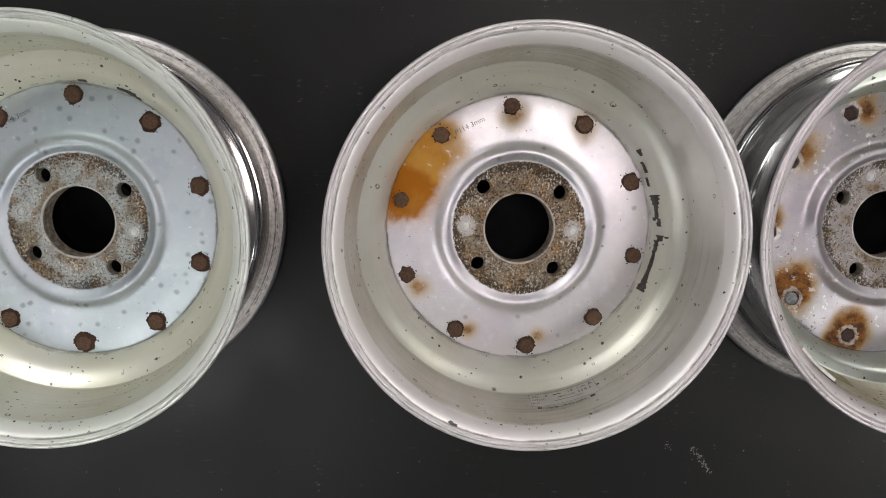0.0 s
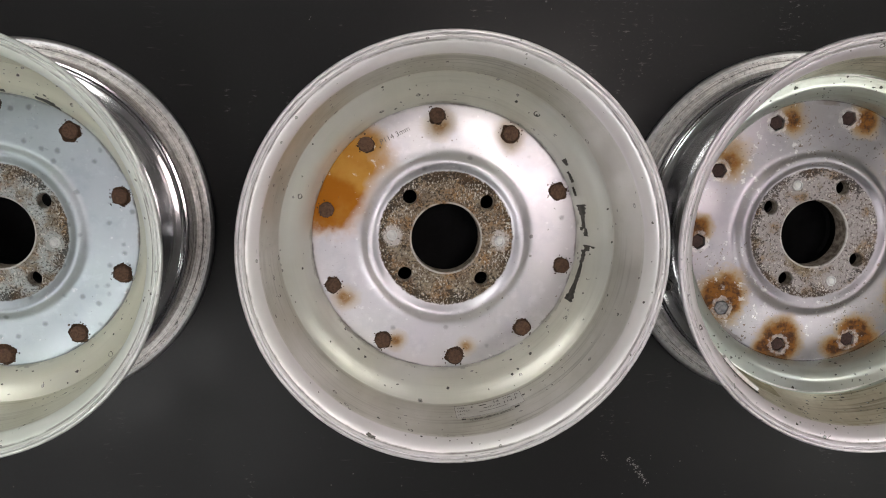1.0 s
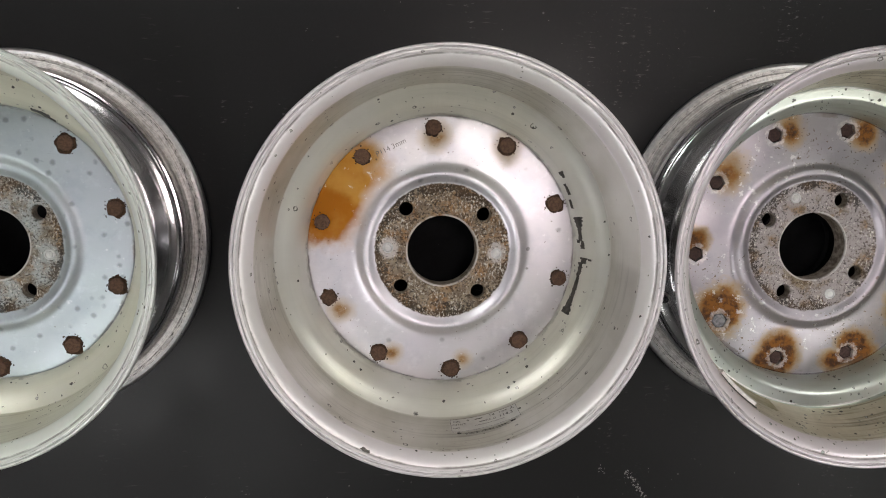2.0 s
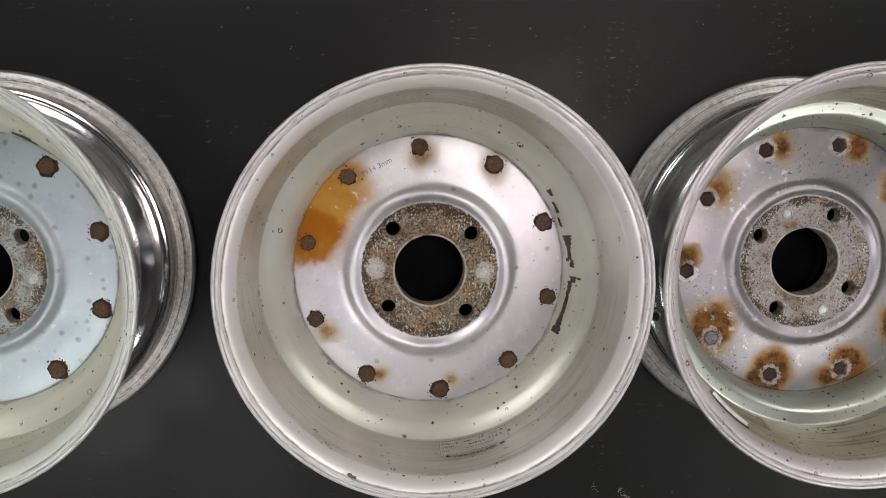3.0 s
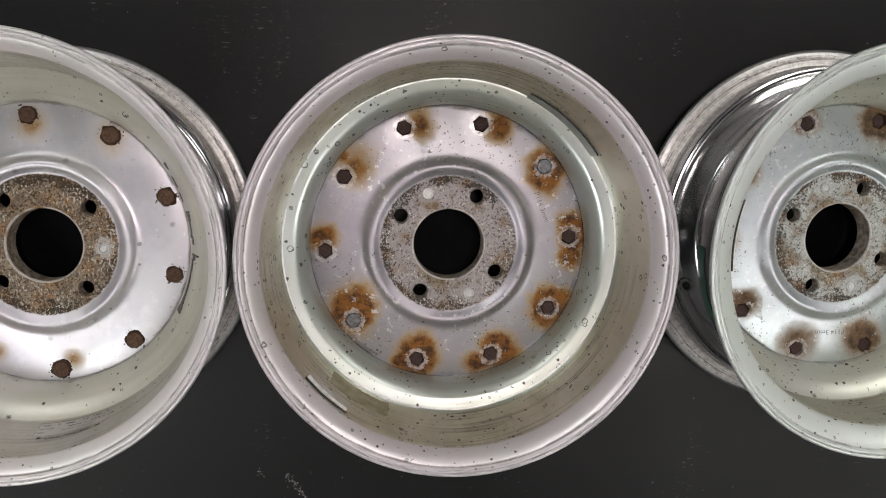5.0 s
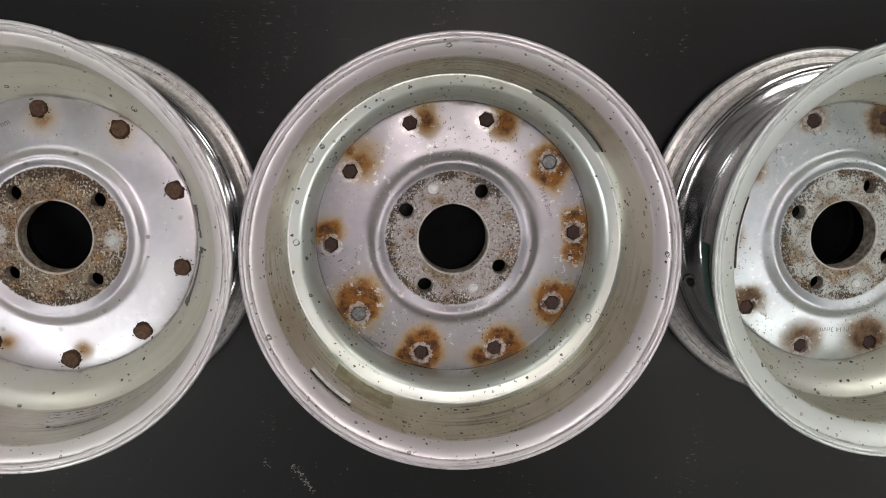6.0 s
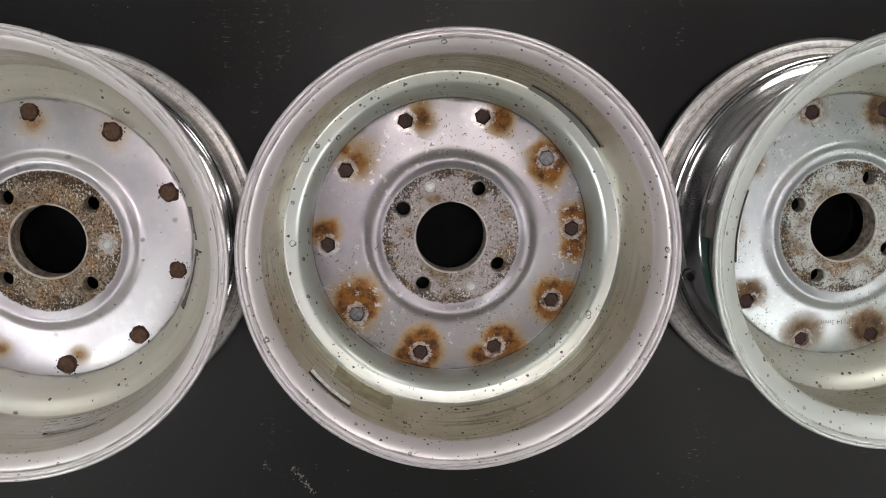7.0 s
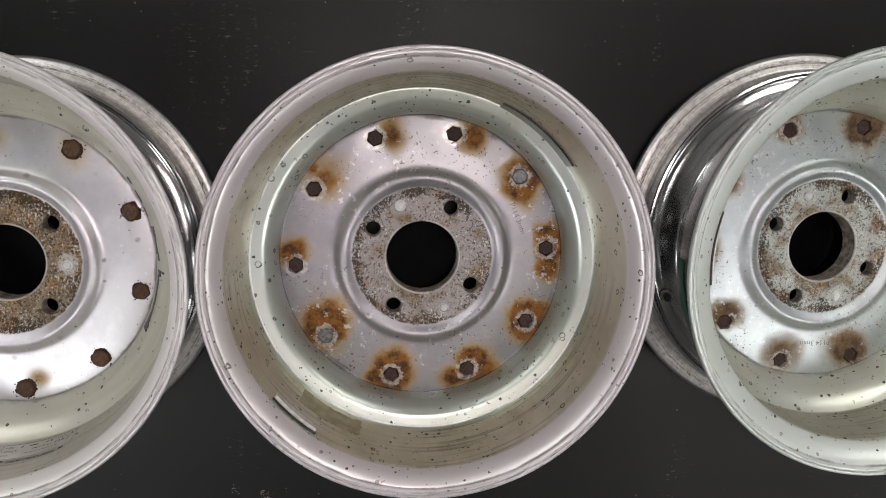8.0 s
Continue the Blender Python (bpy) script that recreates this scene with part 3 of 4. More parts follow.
# the shelf that rounds over from the wall down to the disc: radius, share of the way down
SOFT_SHELF = [(0.1678, 0.03), (0.1660, 0.075), (0.1630, 0.14), (0.1595, 0.205), (0.1560, 0.27), (0.1525, 0.35), (0.1490, 0.46), (0.1457, 0.61), (0.1428, 0.79), (0.1400, 0.98), (0.1385, 1.12)]
STEP_SHELF = [(0.1661, 0.108), (0.1655, 0.097), (0.1646, 0.0985), (0.1624, 0.110), (0.1600, 0.121), (0.1575, 0.131), (0.1555, 0.142), (0.1538, 0.157), (0.1520, 0.181), (0.1502, 0.215),
              (0.1484, 0.263), (0.1466, 0.329), (0.1450, 0.405), (0.1437, 0.487), (0.1429, 0.60), (0.1424, 0.80), (0.1422, 0.98), (0.1412, 1.10)]


# the fourth wheel's lip flares further in, above a straighter wall
WALL_FLARED = WALL_IN[:14] + [(0.1829, 0.1790), (0.1792, 0.1768), (0.1752, 0.1741), (0.1715, 0.1706), (0.1690, 0.1672), (0.1678, 0.1620),
                              (0.1676, 0.1480), (0.1677, 0.1330), (0.1679, 0.1140), (0.1681, 0.1010)]


# the third wheel's wall leans further in, down to a crisp step
WALL_STEPPED = WALL_IN[:20] + [(0.1740, 0.1480), (0.1713, 0.1330), (0.1683, 0.1140), (0.1664, 0.1010)]


def inside(zp, shelf=SOFT_SHELF, wall=WALL_IN):
    return wall + [(r, 0.0985 + (zp + 0.0005 - 0.0985) * f) for r, f in shelf]


INNER = inside(0.0615)
# front side under the disc, out to the front lip
FRONT = [(0.1382, 0.0480), (0.1400, 0.0430), (0.1500, 0.0400), (0.1640, 0.0370), (0.1735, 0.0340), (0.1742, 0.0160), (0.1775, 0.0100),
         (0.1820, 0.0050), (0.1870, 0.0010), (0.1905, 0.0)]
# outside from the front lip up to the rear lip
OUTER = [(0.1942, 0.0), (0.1960, 0.0010), (0.1972, 0.0032), (0.1975, 0.0060), (0.1967, 0.0087), (0.1946, 0.0107), (0.1905, 0.0117), (0.1886, 0.0119), (0.1876, 0.0128),
         (0.1850, 0.0132), (0.1818, 0.0140), (0.1797, 0.0160), (0.1788, 0.0190), (0.1783, 0.0320), (0.1791, 0.0346), (0.1787, 0.0368), (0.1768, 0.0374),
         (0.1748, 0.0366), (0.1738, 0.0380), (0.1728, 0.0397), (0.1712, 0.0405), (0.1640, 0.0418), (0.1560, 0.0432), (0.1500, 0.0443), (0.1478, 0.0457), (0.1462, 0.0502), (0.1440, 0.0508), (0.1418, 0.0520), (0.1416, 0.0560),
         (0.1430, 0.0620), (0.1455, 0.0680), (0.1490, 0.0745), (0.1545, 0.0815), (0.1610, 0.0885), (0.1665, 0.0935), (0.1697, 0.0965),
         (0.1712, 0.1010), (0.1735, 0.1140), (0.1760, 0.1330), (0.1780, 0.1480), (0.1795, 0.1590), (0.1808, 0.1650), (0.1822, 0.1708), (0.1850, 0.1745),
         (0.1890, 0.1760), (0.1925, 0.1768), (0.1948, 0.1785)]


def inner_r(z, profile):
    """The barrel's inside radius at a height."""
    pts = sorted((b, a) for a, b in profile)
    for (z0, r0), (z1, r1) in zip(pts, pts[1:]):
        if z0 <= z <= z1:
            return r0 + (r1 - r0) * (z - z0) / (z1 - z0)
    return pts[0][1]


def outer_r(z):
    pts = [(b, a) for a, b in OUTER[27:]]
    for (z0, r0), (z1, r1) in zip(pts, pts[1:]):
        if z0 <= z <= z1:
            return r0 + (r1 - r0) * (z - z0) / (z1 - z0)
    return pts[0][1]


def on_wall(bm, angle, z_mid, lift=0.0005, profile=INNER):
    """Bends a flat sheet (x along the rim, y towards the hub) onto the inside of the barrel."""
    for v in bm.verts:
        z = z_mid - v.co.y
        r = inner_r(z, profile) - lift - v.co.z
        a = angle + v.co.x / 0.17
        v.co = Vector((r * math.cos(a), r * math.sin(a), z))
    return bm


def sheet(w, h, nx, ny, ragged=0.0, seed=1, thick=0.0):
    """A sheet centred on the origin, with ragged edges if asked."""
    rnd = random.Random(seed)
    bm = bmesh.new()
    top = [rnd.uniform(-1, 1) for _ in range(nx + 1)]
    low = [rnd.uniform(-1, 1) for _ in range(nx + 1)]
    grid = []
    for i in range(nx + 1):
        y0, y1 = -h / 2 + low[i] * ragged, h / 2 + top[i] * ragged
        grid.append([bm.verts.new((-w / 2 + w * i / nx, y0 + (y1 - y0) * j / ny, thick)) for j in range(ny + 1)])
    for i in range(nx):
        for j in range(ny):
            bm.faces.new((grid[i][j], grid[i + 1][j], grid[i + 1][j + 1], grid[i][j + 1]))
    if thick:
        edge = [e for e in bm.edges if e.is_boundary]
        out = bmesh.ops.extrude_edge_only(bm, edges=edge)["geom"]
        for v in out:
            if isinstance(v, bmesh.types.BMVert):
                v.co.z = 0
    return bm


def barrel_mesh(zp, shelf, wall, rise):
    inner = inside(zp, shelf, wall)
    prof = inner + FRONT + OUTER
    n_in = len(inner) + 2
    mats = [0] * n_in + [1] * (len(prof) - n_in - 5) + [0] * 5
    # a deeper rear lip, where the wheel has one
    prof = [(r + 0.13 * max(0.0, r - 0.186) if z < 0.013 else r, z) for r, z in prof]
    prof = [(r, z + rise * min(1.0, max(0.0, z - 0.150) / 0.028)) for r, z in prof]
    bm = lathe(prof, 192, closed=True, mats=mats)
    bmesh.ops.recalc_face_normals(bm, faces=bm.faces[:])
    return bm


def disc_mesh(zp, hole0, holes=None, rim_r=0.1394):
    """The wheel's centre disc: flat hub face with bore and four stud holes, a raised bead, the flat flange with its edge."""
    bm = bmesh.new()
    segs = 160
    zh = zp + 0.002
    outer = ring_verts(bm, 0, 0, zh, 0.0700, segs)
    bore = ring_verts(bm, 0, 0, zh, 0.0372, 72)
    loops = [outer, bore]
    for k in range(4):
        a = hole0 + k * math.pi / 2
        c = (0.05715 * math.cos(a), 0.05715 * math.sin(a))
        h = ring_verts(bm, *c, zh, 0.0086, 28)
        loops.append(h)
        low = wall_down(bm, h, 0.0012, 0.86, c)
        wall_down(bm, low, 0.012, 1.0, c)
    edges = []
    for lp in loops:
        for i in range(len(lp)):
            e = bm.edges.get((lp[i], lp[(i + 1) % len(lp)])) or bm.edges.new((lp[i], lp[(i + 1) % len(lp)]))
            edges.append(e)
    bmesh.ops.triangle_fill(bm, use_beauty=True, use_dissolve=False, edges=edges)
    low = wall_down(bm, bore, 0.0010, 0.972)
    wall_down(bm, low, 0.021, 1.0)
    # bead between the hub face and the flange
    bead = [(0.0700, zh), (0.0716, zh + 0.0003), (0.0740, zh + 0.0016), (0.0768, zh + 0.0032), (0.0795, zh + 0.0040), (0.0820, zh + 0.0034),
            (0.0846, zp + 0.0038), (0.0874, zp + 0.0018), (0.0902, zp + 0.0006), (0.0940, zp + 0.0001), (0.0985, zp)]
    lathe(rounded(bead, 2)[::-1], segs, bm=bm)
    rim = [(rim_r - 0.0026, zp), (rim_r - 0.0014, zp - 0.0003), (rim_r - 0.0003, zp - 0.0011), (rim_r, zp - 0.0035), (0.1300, zp - 0.0050)]
    if holes is None:
        lathe([rim[0], (0.115, zp), (0.0985, zp)], segs, bm=bm)
    else:
        flat = [ring_verts(bm, 0, 0, zp, 0.0985, segs), ring_verts(bm, 0, 0, zp, rim_r - 0.0026, segs)]
        edges = []
        for a in holes:
            c = (0.1272 * math.cos(a), 0.1272 * math.sin(a))
            h = ring_verts(bm, *c, zp, 0.0088, 6, a + 0.5)
            flat.append(h)
            wall_down(bm, h, 0.0045, 0.96, c)
        for lp in flat:
            for i in range(len(lp)):
                edges.append(bm.edges.get((lp[i], lp[(i + 1) % len(lp)])) or bm.edges.new((lp[i], lp[(i + 1) % len(lp)])))
        bmesh.ops.triangle_fill(bm, use_beauty=True, use_dissolve=False, edges=edges)
    lathe(rim[::-1], segs, bm=bm)
    bmesh.ops.remove_doubles(bm, verts=bm.verts[:], dist=0.00002)
    bmesh.ops.recalc_face_normals(bm, faces=bm.faces[:])
    return bm


def blob(r, h, seed, wild=0.16, n=40, lobes=2):
    """A low crusty dome with an uneven outline."""
    rnd = random.Random(seed)
    ph = [rnd.uniform(0, math.tau) for _ in range(6)]
    am = [rnd.uniform(0.3, 1) for _ in range(6)]
    bm = bmesh.new()
    rings = []
    for f, z in ((1.0, 0.0), (0.94, 0.55), (0.78, 0.9), (0.45, 1.0)):
        ring = []
        for i in range(n):
            t = i * math.tau / n
            w = 1 + wild * f * sum(am[k] * math.sin((k + lobes) * t + ph[k]) for k in range(6)) / 3.2 + rnd.uniform(-0.5, 0.5) * wild * (0.9 if n > 60 else 0.35) * f
            ring.append(bm.verts.new((r * f * w * math.cos(t), r * f * w * math.sin(t), h * z * rnd.uniform(0.8, 1.1) if z else 0)))
        rings.append(ring)
    for a, b in zip(rings, rings[1:]):
        for i in range(n):
            bm.faces.new((a[i], a[(i + 1) % n], b[(i + 1) % n], b[i]))
    bm.faces.new(rings[-1])
    return bm


def stud(r, h, n=24, chamfer=0.0012):
    """A round or six-sided bolt end with a chamfer."""
    bm = lathe([(r, 0), (r, h - chamfer), (r - chamfer, h), (r * 0.45, h + 0.0002)], n)
    bm.faces.new([v for v in bm.verts[-n:]])
    bmesh.ops.recalc_face_normals(bm, faces=bm.faces[:])
    return bm


def move(bm, m):
    bmesh.ops.transform(bm, matrix=m, verts=bm.verts[:])
    return bm


def at_polar(r, a, z, turn=0.0):
    return Matrix.Translation((r * math.cos(a), r * math.sin(a), z)) @ Matrix.Rotation(turn, 4, "Z")


def joined(*bms):
    out = bmesh.new()
    for b in bms:
        me = bpy.data.meshes.new("piece")
        b.to_mesh(me)
        b.free()
        out.from_mesh(me)
        bpy.data.meshes.remove(me)
    return out


def rim_wheel(x, y, lift, tilt, zp, bolt0, hole0, pin, hexed, plate, barrel, label, stamp, stamp_r, seed, shelf=SOFT_SHELF, wall=WALL_IN, rise=0.0, rim_r=0.1394):
    """One wheel lying on its front lip. Angles in degrees; zp: height of the disc's flange."""
    bolt0, hole0 = radians(bolt0), radians(hole0)
    ob = empty("wheel_rim", pose(x, y, lift, *tilt), label, "wheel rim", "row of wheel rims")
    part("barrel", barrel_mesh(zp, shelf, wall, rise), [barrel, CHROME], ob, "silver-painted barrel with a chromed outer side")
    angles = [bolt0 - i * math.tau / 10 for i in range(10)]
    part("disc", disc_mesh(zp, hole0, angles if hexed else None, rim_r), plate, ob)
    for i, a in enumerate(angles):
        if hexed:
            silver = i in hexed
            bolt = part("bolt", move(stud(0.0078, 0.0036 if silver else 0.0016, 18 if silver else 6), at_polar(0.1272, a, zp - 0.0035, a + 0.5)),
                        GREY_BOLT if silver else HEX_STEEL, ob, "grey bolt end" if silver else "dark rusty hexagon bolt")
        else:
            bolt = part("bolt", move(stud(0.0078, 0.0034, 20, 0.0008), at_polar(0.1272, a, zp, i * 0.4)), RUST_BOLT, ob, "rust-brown bolt end")
            rnd = random.Random(seed * 57 + i)
            size = (0.0104 if seed == 1 else 0.0092) * (0.84 if (seed, i) == (2, 8) else rnd.uniform(0.92, 1.10))
            crumbs = [move(blob(size, 0.0022, seed * 31 + i, 0.13, 90, 2), at_polar(rnd.uniform(0.1262, 0.1282), a, zp - 0.0003))]
            for _ in range(rnd.randint(9, 16)):
                t, d = rnd.uniform(0, math.tau), size * (0.98 + 0.35 * rnd.random() ** 2)
                crumbs.append(move(blob(rnd.uniform(0.0003, 0.0010), 0.0006, rnd.randint(1, 999), 0.4, 12, 2),
                                   at_polar(0.1272, a, zp - 0.0002) @ Matrix.Translation((d * math.cos(t), d * math.sin(t), 0))))
            part("rust_crust", joined(*crumbs), RUST_CRUST, bolt)
    for k in range(2):
        a = radians(pin) + k * math.pi
        part("pin", move(lathe([(0.0056, 0.0), (0.0055, 0.0011), (0.0050, 0.0016), (0.0044, 0.0016), (0.0039, 0.0006), (0.0034, 0.0006), (0.0030, 0.0013), (0.0001, 0.0014)], 24),
                         at_polar(0.0565, a, zp + 0.002)), PIN_STEEL, ob, "bright round pin")
    # unseen dish added below the bore so that it shows black
    bore_dish = [(0.0440, 0.026), (0.0440, 0.012), (0.0410, 0.0095), (0.0300, 0.0085), (0.0150, 0.0080), (0.0001, 0.0080)]
    part("centre_cap", lathe(bore_dish + [(0.0001, 0.0060), (0.0430, 0.0075), (0.0460, 0.011), (0.0460, 0.026)], 64), BORE_DARK, ob, "near-black dish added below the bore to darken it")
    # stamped size mark, letter tops outwards
    a = radians(stamp)
    bm = text_mesh("P114 3mm", 0.0078)
    part("stamped_mark", move(bm, at_polar(stamp_r, a, zp + 0.0003, a - math.pi / 2)), STAMP, ob, smooth=False)
    return ob


def stains(bolt0, values):
    """Rust stains by bolt: offset from the bolt in metres, size, strength, stretch along y."""
    out = []
    for i, dx, dy, size, strength, tall in values:
        a = radians(bolt0) - i * math.tau / 10
        out.append((round(0.1272 * math.cos(a) + dx, 4), round(0.1272 * math.sin(a) + dy, 4), size, strength, tall))
    return out


def bolt_places(bolt0):
    return [(0.1272 * math.cos(radians(bolt0) - i * math.tau / 10), 0.1272 * math.sin(radians(bolt0) - i * math.tau / 10)) for i in range(10)]


PLATE_A = plate_material("blue_grey_plated_disc", (0.43, 0.475, 0.50), [], 0.56, 0.38, 0.45, None, 0.36, zp=0.0705, pin=-10.5, flecks=0.9)
PLATE_B = plate_material("silver_plated_disc", (0.56, 0.543, 0.565),
                         stains(94.27, [(0, 0.003, -0.010, 0.016, 0.42, 1.0), (6, 0.014, 0.000, 0.013, 0.50, 0.8), (5, 0.012, 0.010, 0.010, 0.42, 1.0), (7, 0.012, -0.012, 0.013, 0.45, 1.0),
                                        (1, 0.0, -0.002, 0.016, 0.38, 1.0), (9, 0.004, 0.0, 0.018, 0.5, 1.0)]),
                         0.98, 0.62, 0.36, (2.12, 3.02), 0.10, zp=0.0615, pin=-3.5, flecks=1.0)
PLATE_C = plate_material("pitted_plated_disc", (0.350, 0.332, 0.350),
                         stains(111.71, [(0, 0.017, 0.006, 0.015, 0.60, 1.2), (1, 0.017, -0.003, 0.016, 0.75, 1.1), (2, 0.002, -0.005, 0.0225, 1.0, 1.1), (3, 0.003, 0.004, 0.0175, 1.0, 1.3),
                                         (3, 0.002, -0.020, 0.015, 0.75, 1.0), (4, 0.0, 0.001, 0.0245, 1.0, 1.0), (5, 0.010, 0.006, 0.0225, 1.0, 0.95), (5, -0.012, -0.008, 0.018, 0.85, 0.7),
                                         (6, 0.0, 0.006, 0.0235, 1.0, 1.0), (6, -0.018, -0.002, 0.014, 0.7, 0.8), (7, 0.0, 0.012, 0.0245, 1.0, 1.25), (8, -0.002, 0.014, 0.0165, 0.95, 0.9),
                                         (9, 0.012, 0.012, 0.022, 0.55, 1.0), (9, 0.0, 0.020, 0.012, 0.6, 0.8)]),
                         0.42, 1.25, 0.35, collars=bolt_places(111.71), zp=0.0570, pin=113, flecks=0.3)
PLATE_D = plate_material("bright_pitted_disc", (0.48, 0.515, 0.525),
                         stains(110.71, [(0, -0.002, 0.004, 0.017, 0.75, 1.0), (1, 0.0, 0.0, 0.024, 1.0, 1.1), (2, 0.0, 0.0, 0.018, 0.9, 1.0), (3, 0.0, 0.0, 0.018, 0.9, 1.0), (4, 0.0, 0.0, 0.018, 0.8, 1.0),
                                         (5, -0.003, 0.007, 0.026, 0.80, 0.9), (6, -0.001, 0.008, 0.022, 0.72, 0.9), (7, 0.0, 0.009, 0.018, 0.80, 0.9), (8, 0.0, 0.002, 0.017, 0.8, 1.1), (9, 0.0, 0.0, 0.016, 0.75, 1.1)]),
                         0.50, 1.3, 0.38, rust=BROWN_RUST, collars=bolt_places(110.71)[::2], zp=0.0620, pin=111, flecks=0.8)
BARREL_A = barrel_material("cream_silver_barrel_paint", (0.80, 0.79, 0.70), (0.85, 0.87, 0.84), (0.80, 0.80, 0.73), 0.62, 0.29, 0.60, 0.16, (0.38, 0.33, 0.22))
BARREL_B = barrel_material("silver_barrel_paint", (0.64, 0.62, 0.575), (0.87, 0.83, 0.85), (0.70, 0.69, 0.65), 0.74, 0.28, 0.42, 0.34, (0.31, 0.295, 0.225))
BARREL_C = barrel_material("stained_silver_barrel_paint", (0.70, 0.655, 0.55), (0.82, 0.765, 0.805), (0.49, 0.53, 0.52), 0.94, 0.25, 2.4, 0.62, (0.35, 0.305, 0.205), 0.1654)
BARREL_D = barrel_material("pale_silver_barrel_paint", (0.58, 0.57, 0.50), (0.80, 0.84, 0.825), (0.68, 0.69, 0.655), 0.82, 0.25, 2.7, 0.36, (0.32, 0.28, 0.19))

wheel_a = rim_wheel(-0.4491, 0.0092, 0.0018, (0.37, -0.39), 0.0705, 88.49, 34.32, -10.5, None, PLATE_A, BARREL_A,
                    "blue-grey steel wheel rim with rust-brown bolts lying on black floor", 118, 0.118, 1)
wheel_b = rim_wheel(0.0, -0.0006, 0.0056, (-0.95, 1.3), 0.0615, 94.27, 40.9, -3.5, None, PLATE_B, BARREL_B,
                    "steel wheel rim with orange rust wash and rusted hub face", 116.4, 0.1185, 2)
wheel_c = rim_wheel(0.4012, 0.0021, 0.0020, (-0.59, -0.08), 0.0570, 111.71, 59.74, 113, (2, 7), PLATE_C, BARREL_C,
                    "pitted steel wheel rim with orange rust halos round its hexagon bolts", 22, 0.104, 3, STEP_SHELF, WALL_STEPPED, 0.0045, 0.1424)
wheel_d = rim_wheel(0.8143, 0.0142, 0.0055, (0.6, 1.5), 0.0620, 110.71, 65.66, 111, (99,), PLATE_D, BARREL_D,
                    "bright pitted steel wheel rim with brown stains round its bolts", -88.5, 0.104, 4, SOFT_SHELF, WALL_FLARED)


def on_outer(bm, angle, z_mid, lift=0.0006):
    """Bends a flat sheet (x along the rim, y up) onto the outside of the well."""
    for v in bm.verts:
        z = z_mid + v.co.y
        r = outer_r(z) + lift + v.co.z
        a = angle + v.co.x / 0.16
        v.co = Vector((r * math.cos(a), r * math.sin(a), z))
    return bm


def bar(w, h, x, y):
    return move(sheet(w, h, 6, 1), Matrix.Translation((x, y, 0)))


# size label on the wall of the second wheel
size_label = part("size_label", on_wall(sheet(0.070, 0.026, 30, 6), radians(-76.5), 0.1175), LABEL, wheel_b, "worn silver foil size label with dark print")
for body, size, x, y in (("SIZE", 0.0042, -0.0285, 0.0075), ("6", 0.0062, -0.0170, 0.0078), ("14", 0.0066, 0.0080, 0.0078), ("TYPE", 0.0042, 0.0200, 0.0080), ("A", 0.0066, 0.0300, 0.0080),
                         ("OFFSET", 0.0042, -0.0265, 0.0010), ("P.C.D", 0.0046, 0.0060, 0.0008), ("114.3", 0.0068, 0.0220, 0.0008), ("NO.", 0.0044, -0.0290, -0.0058)):
    bm = text_mesh(body, size)
    move(bm, Matrix.Translation((x, y, 0)))
    part("print", on_wall(bm, radians(-76.5), 0.1175, 0.0009), INK, size_label, smooth=False)
for x, y, w, h in ((-0.006, 0.0075, 0.008, 0.0016), (-0.003, 0.0010, 0.006, 0.0012), (0.004, -0.0050, 0.030, 0.0006), (0.0, 0.0126, 0.069, 0.0003), (0.0, -0.0126, 0.069, 0.0003), (-0.0347, 0.0, 0.0003, 0.026), (0.0347, 0.0, 0.0003, 0.026)):
    part("print", on_wall(bar(w, h, x, y), radians(-76.5), 0.1175, 0.0009), INK, size_label)
for x, y, w, h in ((-0.016, -0.0165, 0.013, 0.0009), (0.0, -0.0162, 0.012, 0.0009), (0.014, -0.0158, 0.011, 0.0010), (0.0, -0.0182, 0.044, 0.0006), (0.026, -0.0150, 0.005, 0.0032), (-0.028, -0.0150, 0.004, 0.0026)):
    part("ink_stamp", on_wall(move(sheet(w, h, 8, 1, h * 0.25, int(w * 9000)), Matrix.Translation((x, y, 0))), radians(-76.5), 0.1175, 0.0004), INK, wheel_b, "faint dark ink stamp")

# torn tape beside the disc of the second wheel: scraps that narrow to a thread
def scrap(w, h0, h1, seed):
    rnd = random.Random(seed)
    bm = sheet(w, 1.0, 12, 2, 0.0, 1, 0.0005)
    wave = [rnd.uniform(-1, 1) for _ in range(14)]
    for v in bm.verts:
        f = v.co.x / w + 0.5
        k = min(12, int(round(f * 12)))
        v.co.y = v.co.y * (h0 + (h1 - h0) * f) * (1 + 0.22 * wave[k]) + wave[k + 1] * 0.0005
    return bm


for k, (a0, a1, z, h0, h1) in enumerate(((8.5, 14.2, 0.0690, 0.005, 0.013), (4.0, 8.9, 0.0690, 0.005, 0.004), (1.0, 4.2, 0.0715, 0.006, 0.003), (3.2, 4.6, 0.0655, 0.003, 0.005), (-5.0, -2.6, 0.0735, 0.006, 0.009), (-3.6, -2.8, 0.0800, 0.003, 0.004),
                                         (-9.5, -4.8, 0.0700, 0.004, 0.006), (-15.0, -9.2, 0.0690, 0.005, 0.004), (-20, -14.6, 0.0690, 0.004, 0.005), (-27.2, -19.6, 0.0690, 0.013, 0.004), (24, 29, 0.0680, 0.004, 0.003), (31.5, 34.5, 0.0720, 0.003, 0.006), (18, 22, 0.0650, 0.003, 0.003))):
    w = radians(a1 - a0) * 0.17
    part("torn_tape", on_wall(scrap(w, h0, h1, 40 + k), radians((a0 + a1) / 2), z + 0.004, 0.0002), TAPE, wheel_b, "torn dark tape scrap")

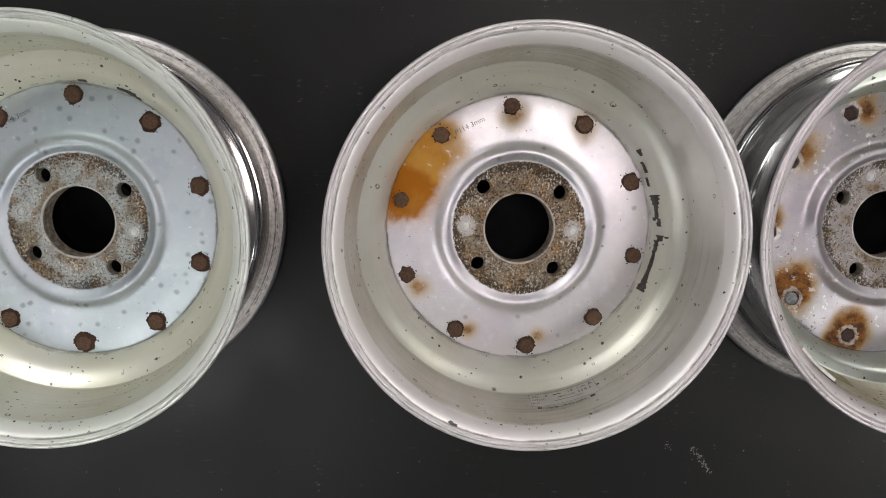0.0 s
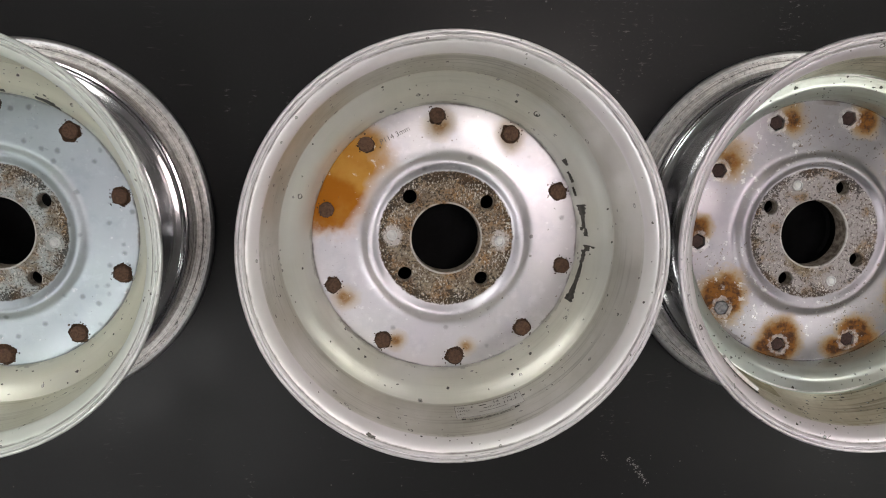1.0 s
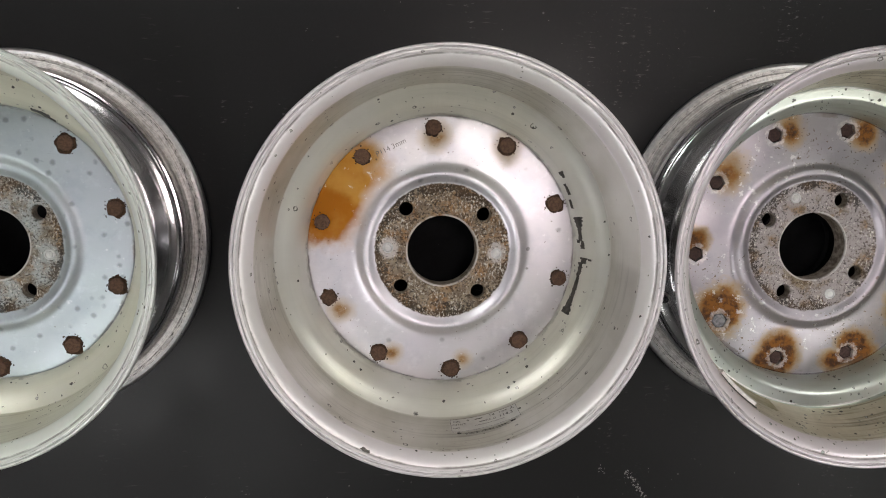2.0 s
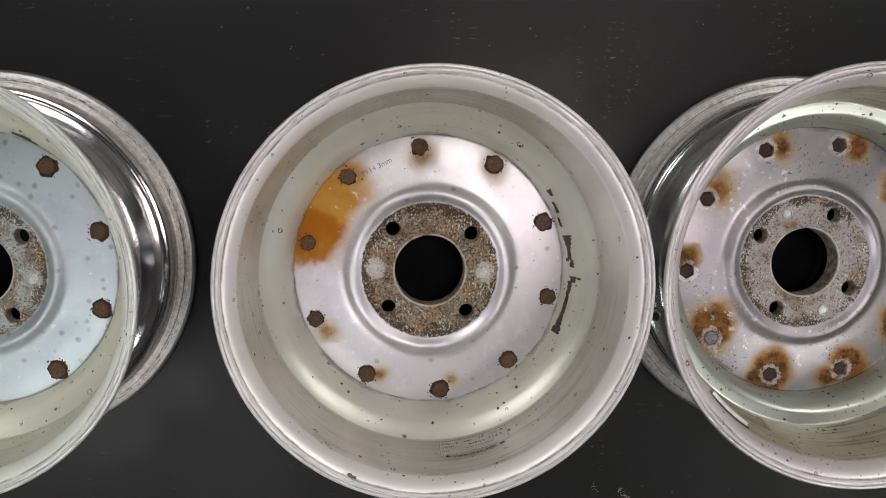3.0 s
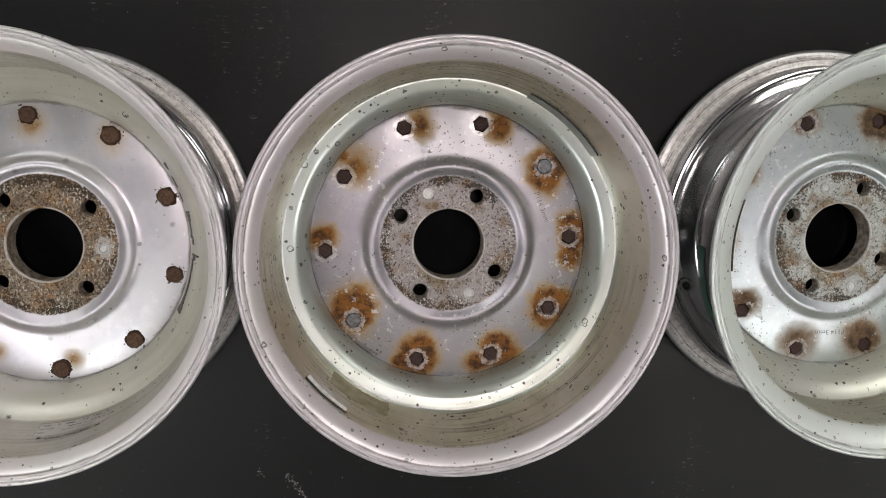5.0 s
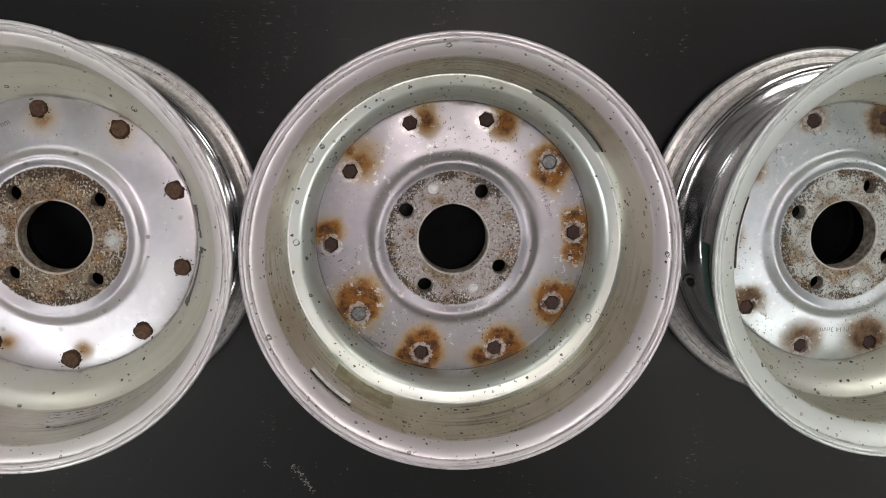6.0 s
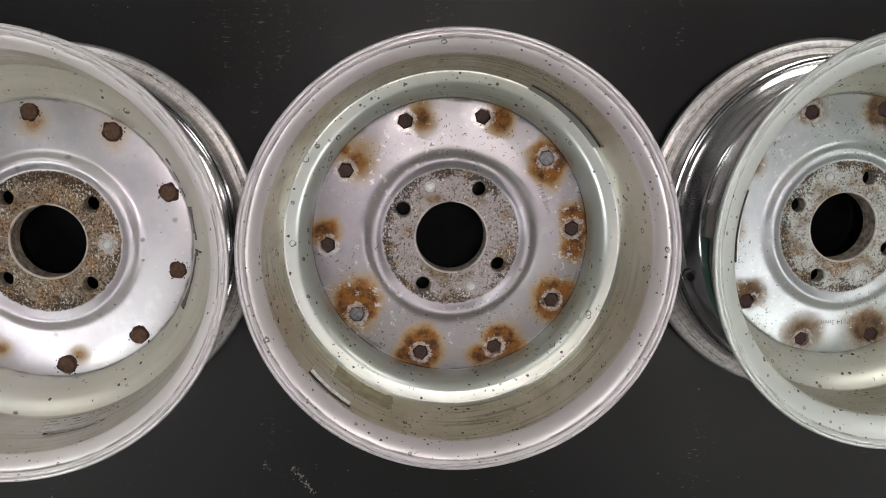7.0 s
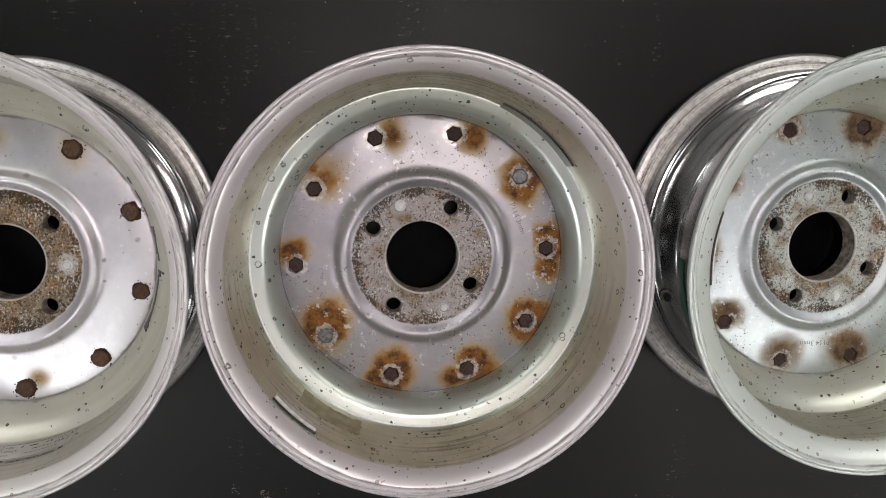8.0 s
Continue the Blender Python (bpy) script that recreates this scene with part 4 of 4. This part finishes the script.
# dark nick in the lip of the second wheel
nick = blob(0.0045, 0.0010, 88, 0.5, 28, 2)
for v in nick.verts:
    v.co.y *= 0.42
part("lip_nick", move(nick, at_polar(0.1856, radians(-115), 0.1799, radians(-25))), TAPE, wheel_b, "dark nick in the paint of the lip")

# weight strip, tape film and glue left in the third wheel
INNER_C = inside(0.0570, STEP_SHELF, WALL_STEPPED)
part("weight_strip", on_wall(sheet(0.047, 0.0060, 24, 2, 0.0, 3, 0.0042), radians(-133.4), 0.1560, profile=INNER_C), WEIGHT, wheel_c, "thin grey balance weight strip")
# shade under the strip, drawn as a thin near-black sheet
part("weight_gum", on_wall(sheet(0.049, 0.0022, 24, 1, 0.0004, 4, 0.0012), radians(-133.2), 0.1602, profile=INNER_C), EDGE_BLACK, wheel_c)
part("glue_residue", on_wall(sheet(0.066, 0.026, 30, 4, 0.0010, 5), radians(-122.5), 0.1180, profile=INNER_C), GUM, wheel_c, "brown rectangle of old glue")
part("tape_film", on_wall(sheet(0.090, 0.017, 36, 6, 0.0, 6, 0.0008), radians(49.7), 0.1040, profile=INNER_C), FILM, wheel_c, "thin silver tape film")
# near-black strip that draws the dark line along the film
part("film_edge", on_wall(sheet(0.091, 0.0014, 36, 1, 0.0, 7, 0.0010), radians(49.7), 0.1132, profile=INNER_C), EDGE_BLACK, wheel_c)
# weight strip in the fourth wheel
def arc_strip(section, a0, a1, n=24):
    """A curved bar with a four-cornered (r, z) section."""
    bm = bmesh.new()
    rows = []
    for i in range(n + 1):
        a = radians(a0 + (a1 - a0) * i / n)
        rows.append([bm.verts.new((r * math.cos(a), r * math.sin(a), z)) for r, z in section])
    for p, q in zip(rows, rows[1:]):
        for k in range(4):
            bm.faces.new((p[k], p[(k + 1) % 4], q[(k + 1) % 4], q[k]))
    bm.faces.new(rows[0])
    bm.faces.new(rows[-1][::-1])
    bmesh.ops.recalc_face_normals(bm, faces=bm.faces[:])
    return bm


def arc_band(r0, r1, z0, z1, a0, a1, n=24):
    """A curved bar between two radii and two heights."""
    return arc_strip([(r0, z0), (r1, z0), (r1, z1), (r0, z1)], a0, a1, n)


part("weight_strip", arc_band(0.1622, 0.1634, 0.1525, 0.1605, 162.5, 186), WEIGHT, wheel_d, "thin grey balance weight strip")
# the shaded gap between wall and strip, built as a dark bar
part("weight_gum", arc_band(0.1634, 0.1690, 0.1530, 0.1600, 162.5, 186), EDGE_BLACK, wheel_d, "near-black bar for the shaded gap behind the weight")
part("paint_mark", on_outer(sheet(0.074, 0.028, 40, 4, 0.0030, 11), radians(-166.5), 0.1120), GREEN, wheel_d, "dark green paint mark")


def valve(wheel, angle):
    """A short tyre valve through the front shelf of the barrel."""
    m = at_polar(0.1655, radians(angle), 0.0418, radians(angle)) @ Matrix.Rotation(radians(12), 4, "Y")
    stem = part("valve_stem", move(lathe([(0.0068, -0.001), (0.0070, 0.0012), (0.0060, 0.0022), (0.0042, 0.0026), (0.0040, 0.0130), (0.0033, 0.0142), (0.0018, 0.0143), (0.0016, 0.0110), (0.0001, 0.0108)], 28), m), RUBBER, wheel, "short black tyre valve")
    part("valve_nut", move(lathe([(0.0042, 0.0028), (0.0068, 0.0028), (0.0070, 0.0034), (0.0070, 0.0056), (0.0062, 0.0064), (0.0042, 0.0064)], 6), m), BRASS, stem, "dull metal hexagon nut")


valve(wheel_c, -159.6)
valve(wheel_d, -160.9)


# dust and flakes on the floor
def flakes(spots, seed):
    rnd = random.Random(seed)
    bm = bmesh.new()
    for x, y, sx, sy, count, size in spots:
        for _ in range(count):
            px, py = rnd.gauss(x, sx), rnd.gauss(y, sy)
            s, t = size * rnd.uniform(0.35, 1.4), rnd.uniform(0, math.tau)
            n = rnd.randint(4, 6)
            vs = [bm.verts.new((px + s * rnd.uniform(0.5, 1.1) * math.cos(t + i * math.tau / n), py + s * rnd.uniform(0.5, 1.1) * math.sin(t + i * math.tau / n), rnd.uniform(0.0002, 0.0007))) for i in range(n)]
            bm.faces.new(vs)
            mid = bm.verts.new((px, py, 0.0010))
            for i in range(n):
                bm.faces.new((vs[i], vs[(i + 1) % n], mid))
    return bm


DUST = plain_material("pale_dust_flakes", (0.30, 0.29, 0.27), (0.18, 0.175, 0.17), 500, 0.0, 0.8, 0.1)
tagged(part("dust_flakes", flakes([(0.226 + 0.0032 * k, -0.276 - 0.0042 * k, 0.0016, 0.0022, 9, 0.0010) for k in range(8)] + [(0.196, -0.272, 0.003, 0.004, 10, 0.0008), (0.26, -0.285, 0.02, 0.012, 8, 0.0006), (-0.05, -0.28, 0.10, 0.02, 14, 0.0006), (0.55, -0.29, 0.15, 0.03, 14, 0.0005),
                                   (0.2, 0.27, 0.35, 0.04, 46, 0.0006), (-0.3, -0.31, 0.1, 0.02, 8, 0.0006)], 5), DUST, None), "pale dust flakes scattered on the black floor", "dust", kind="stuff")

INNER_A = inside(0.0705)
for a, w, h, z, k in ((66, 0.024, 0.0075, 0.0765, 71), (61.5, 0.010, 0.0045, 0.0745, 72), (84, 0.010, 0.0040, 0.0750, 73)):
    part("torn_tape", on_wall(scrap(w, h, h * 0.5, k), radians(a), z, 0.0003, INNER_A), TAPE, wheel_a, "torn brown tape scrap")
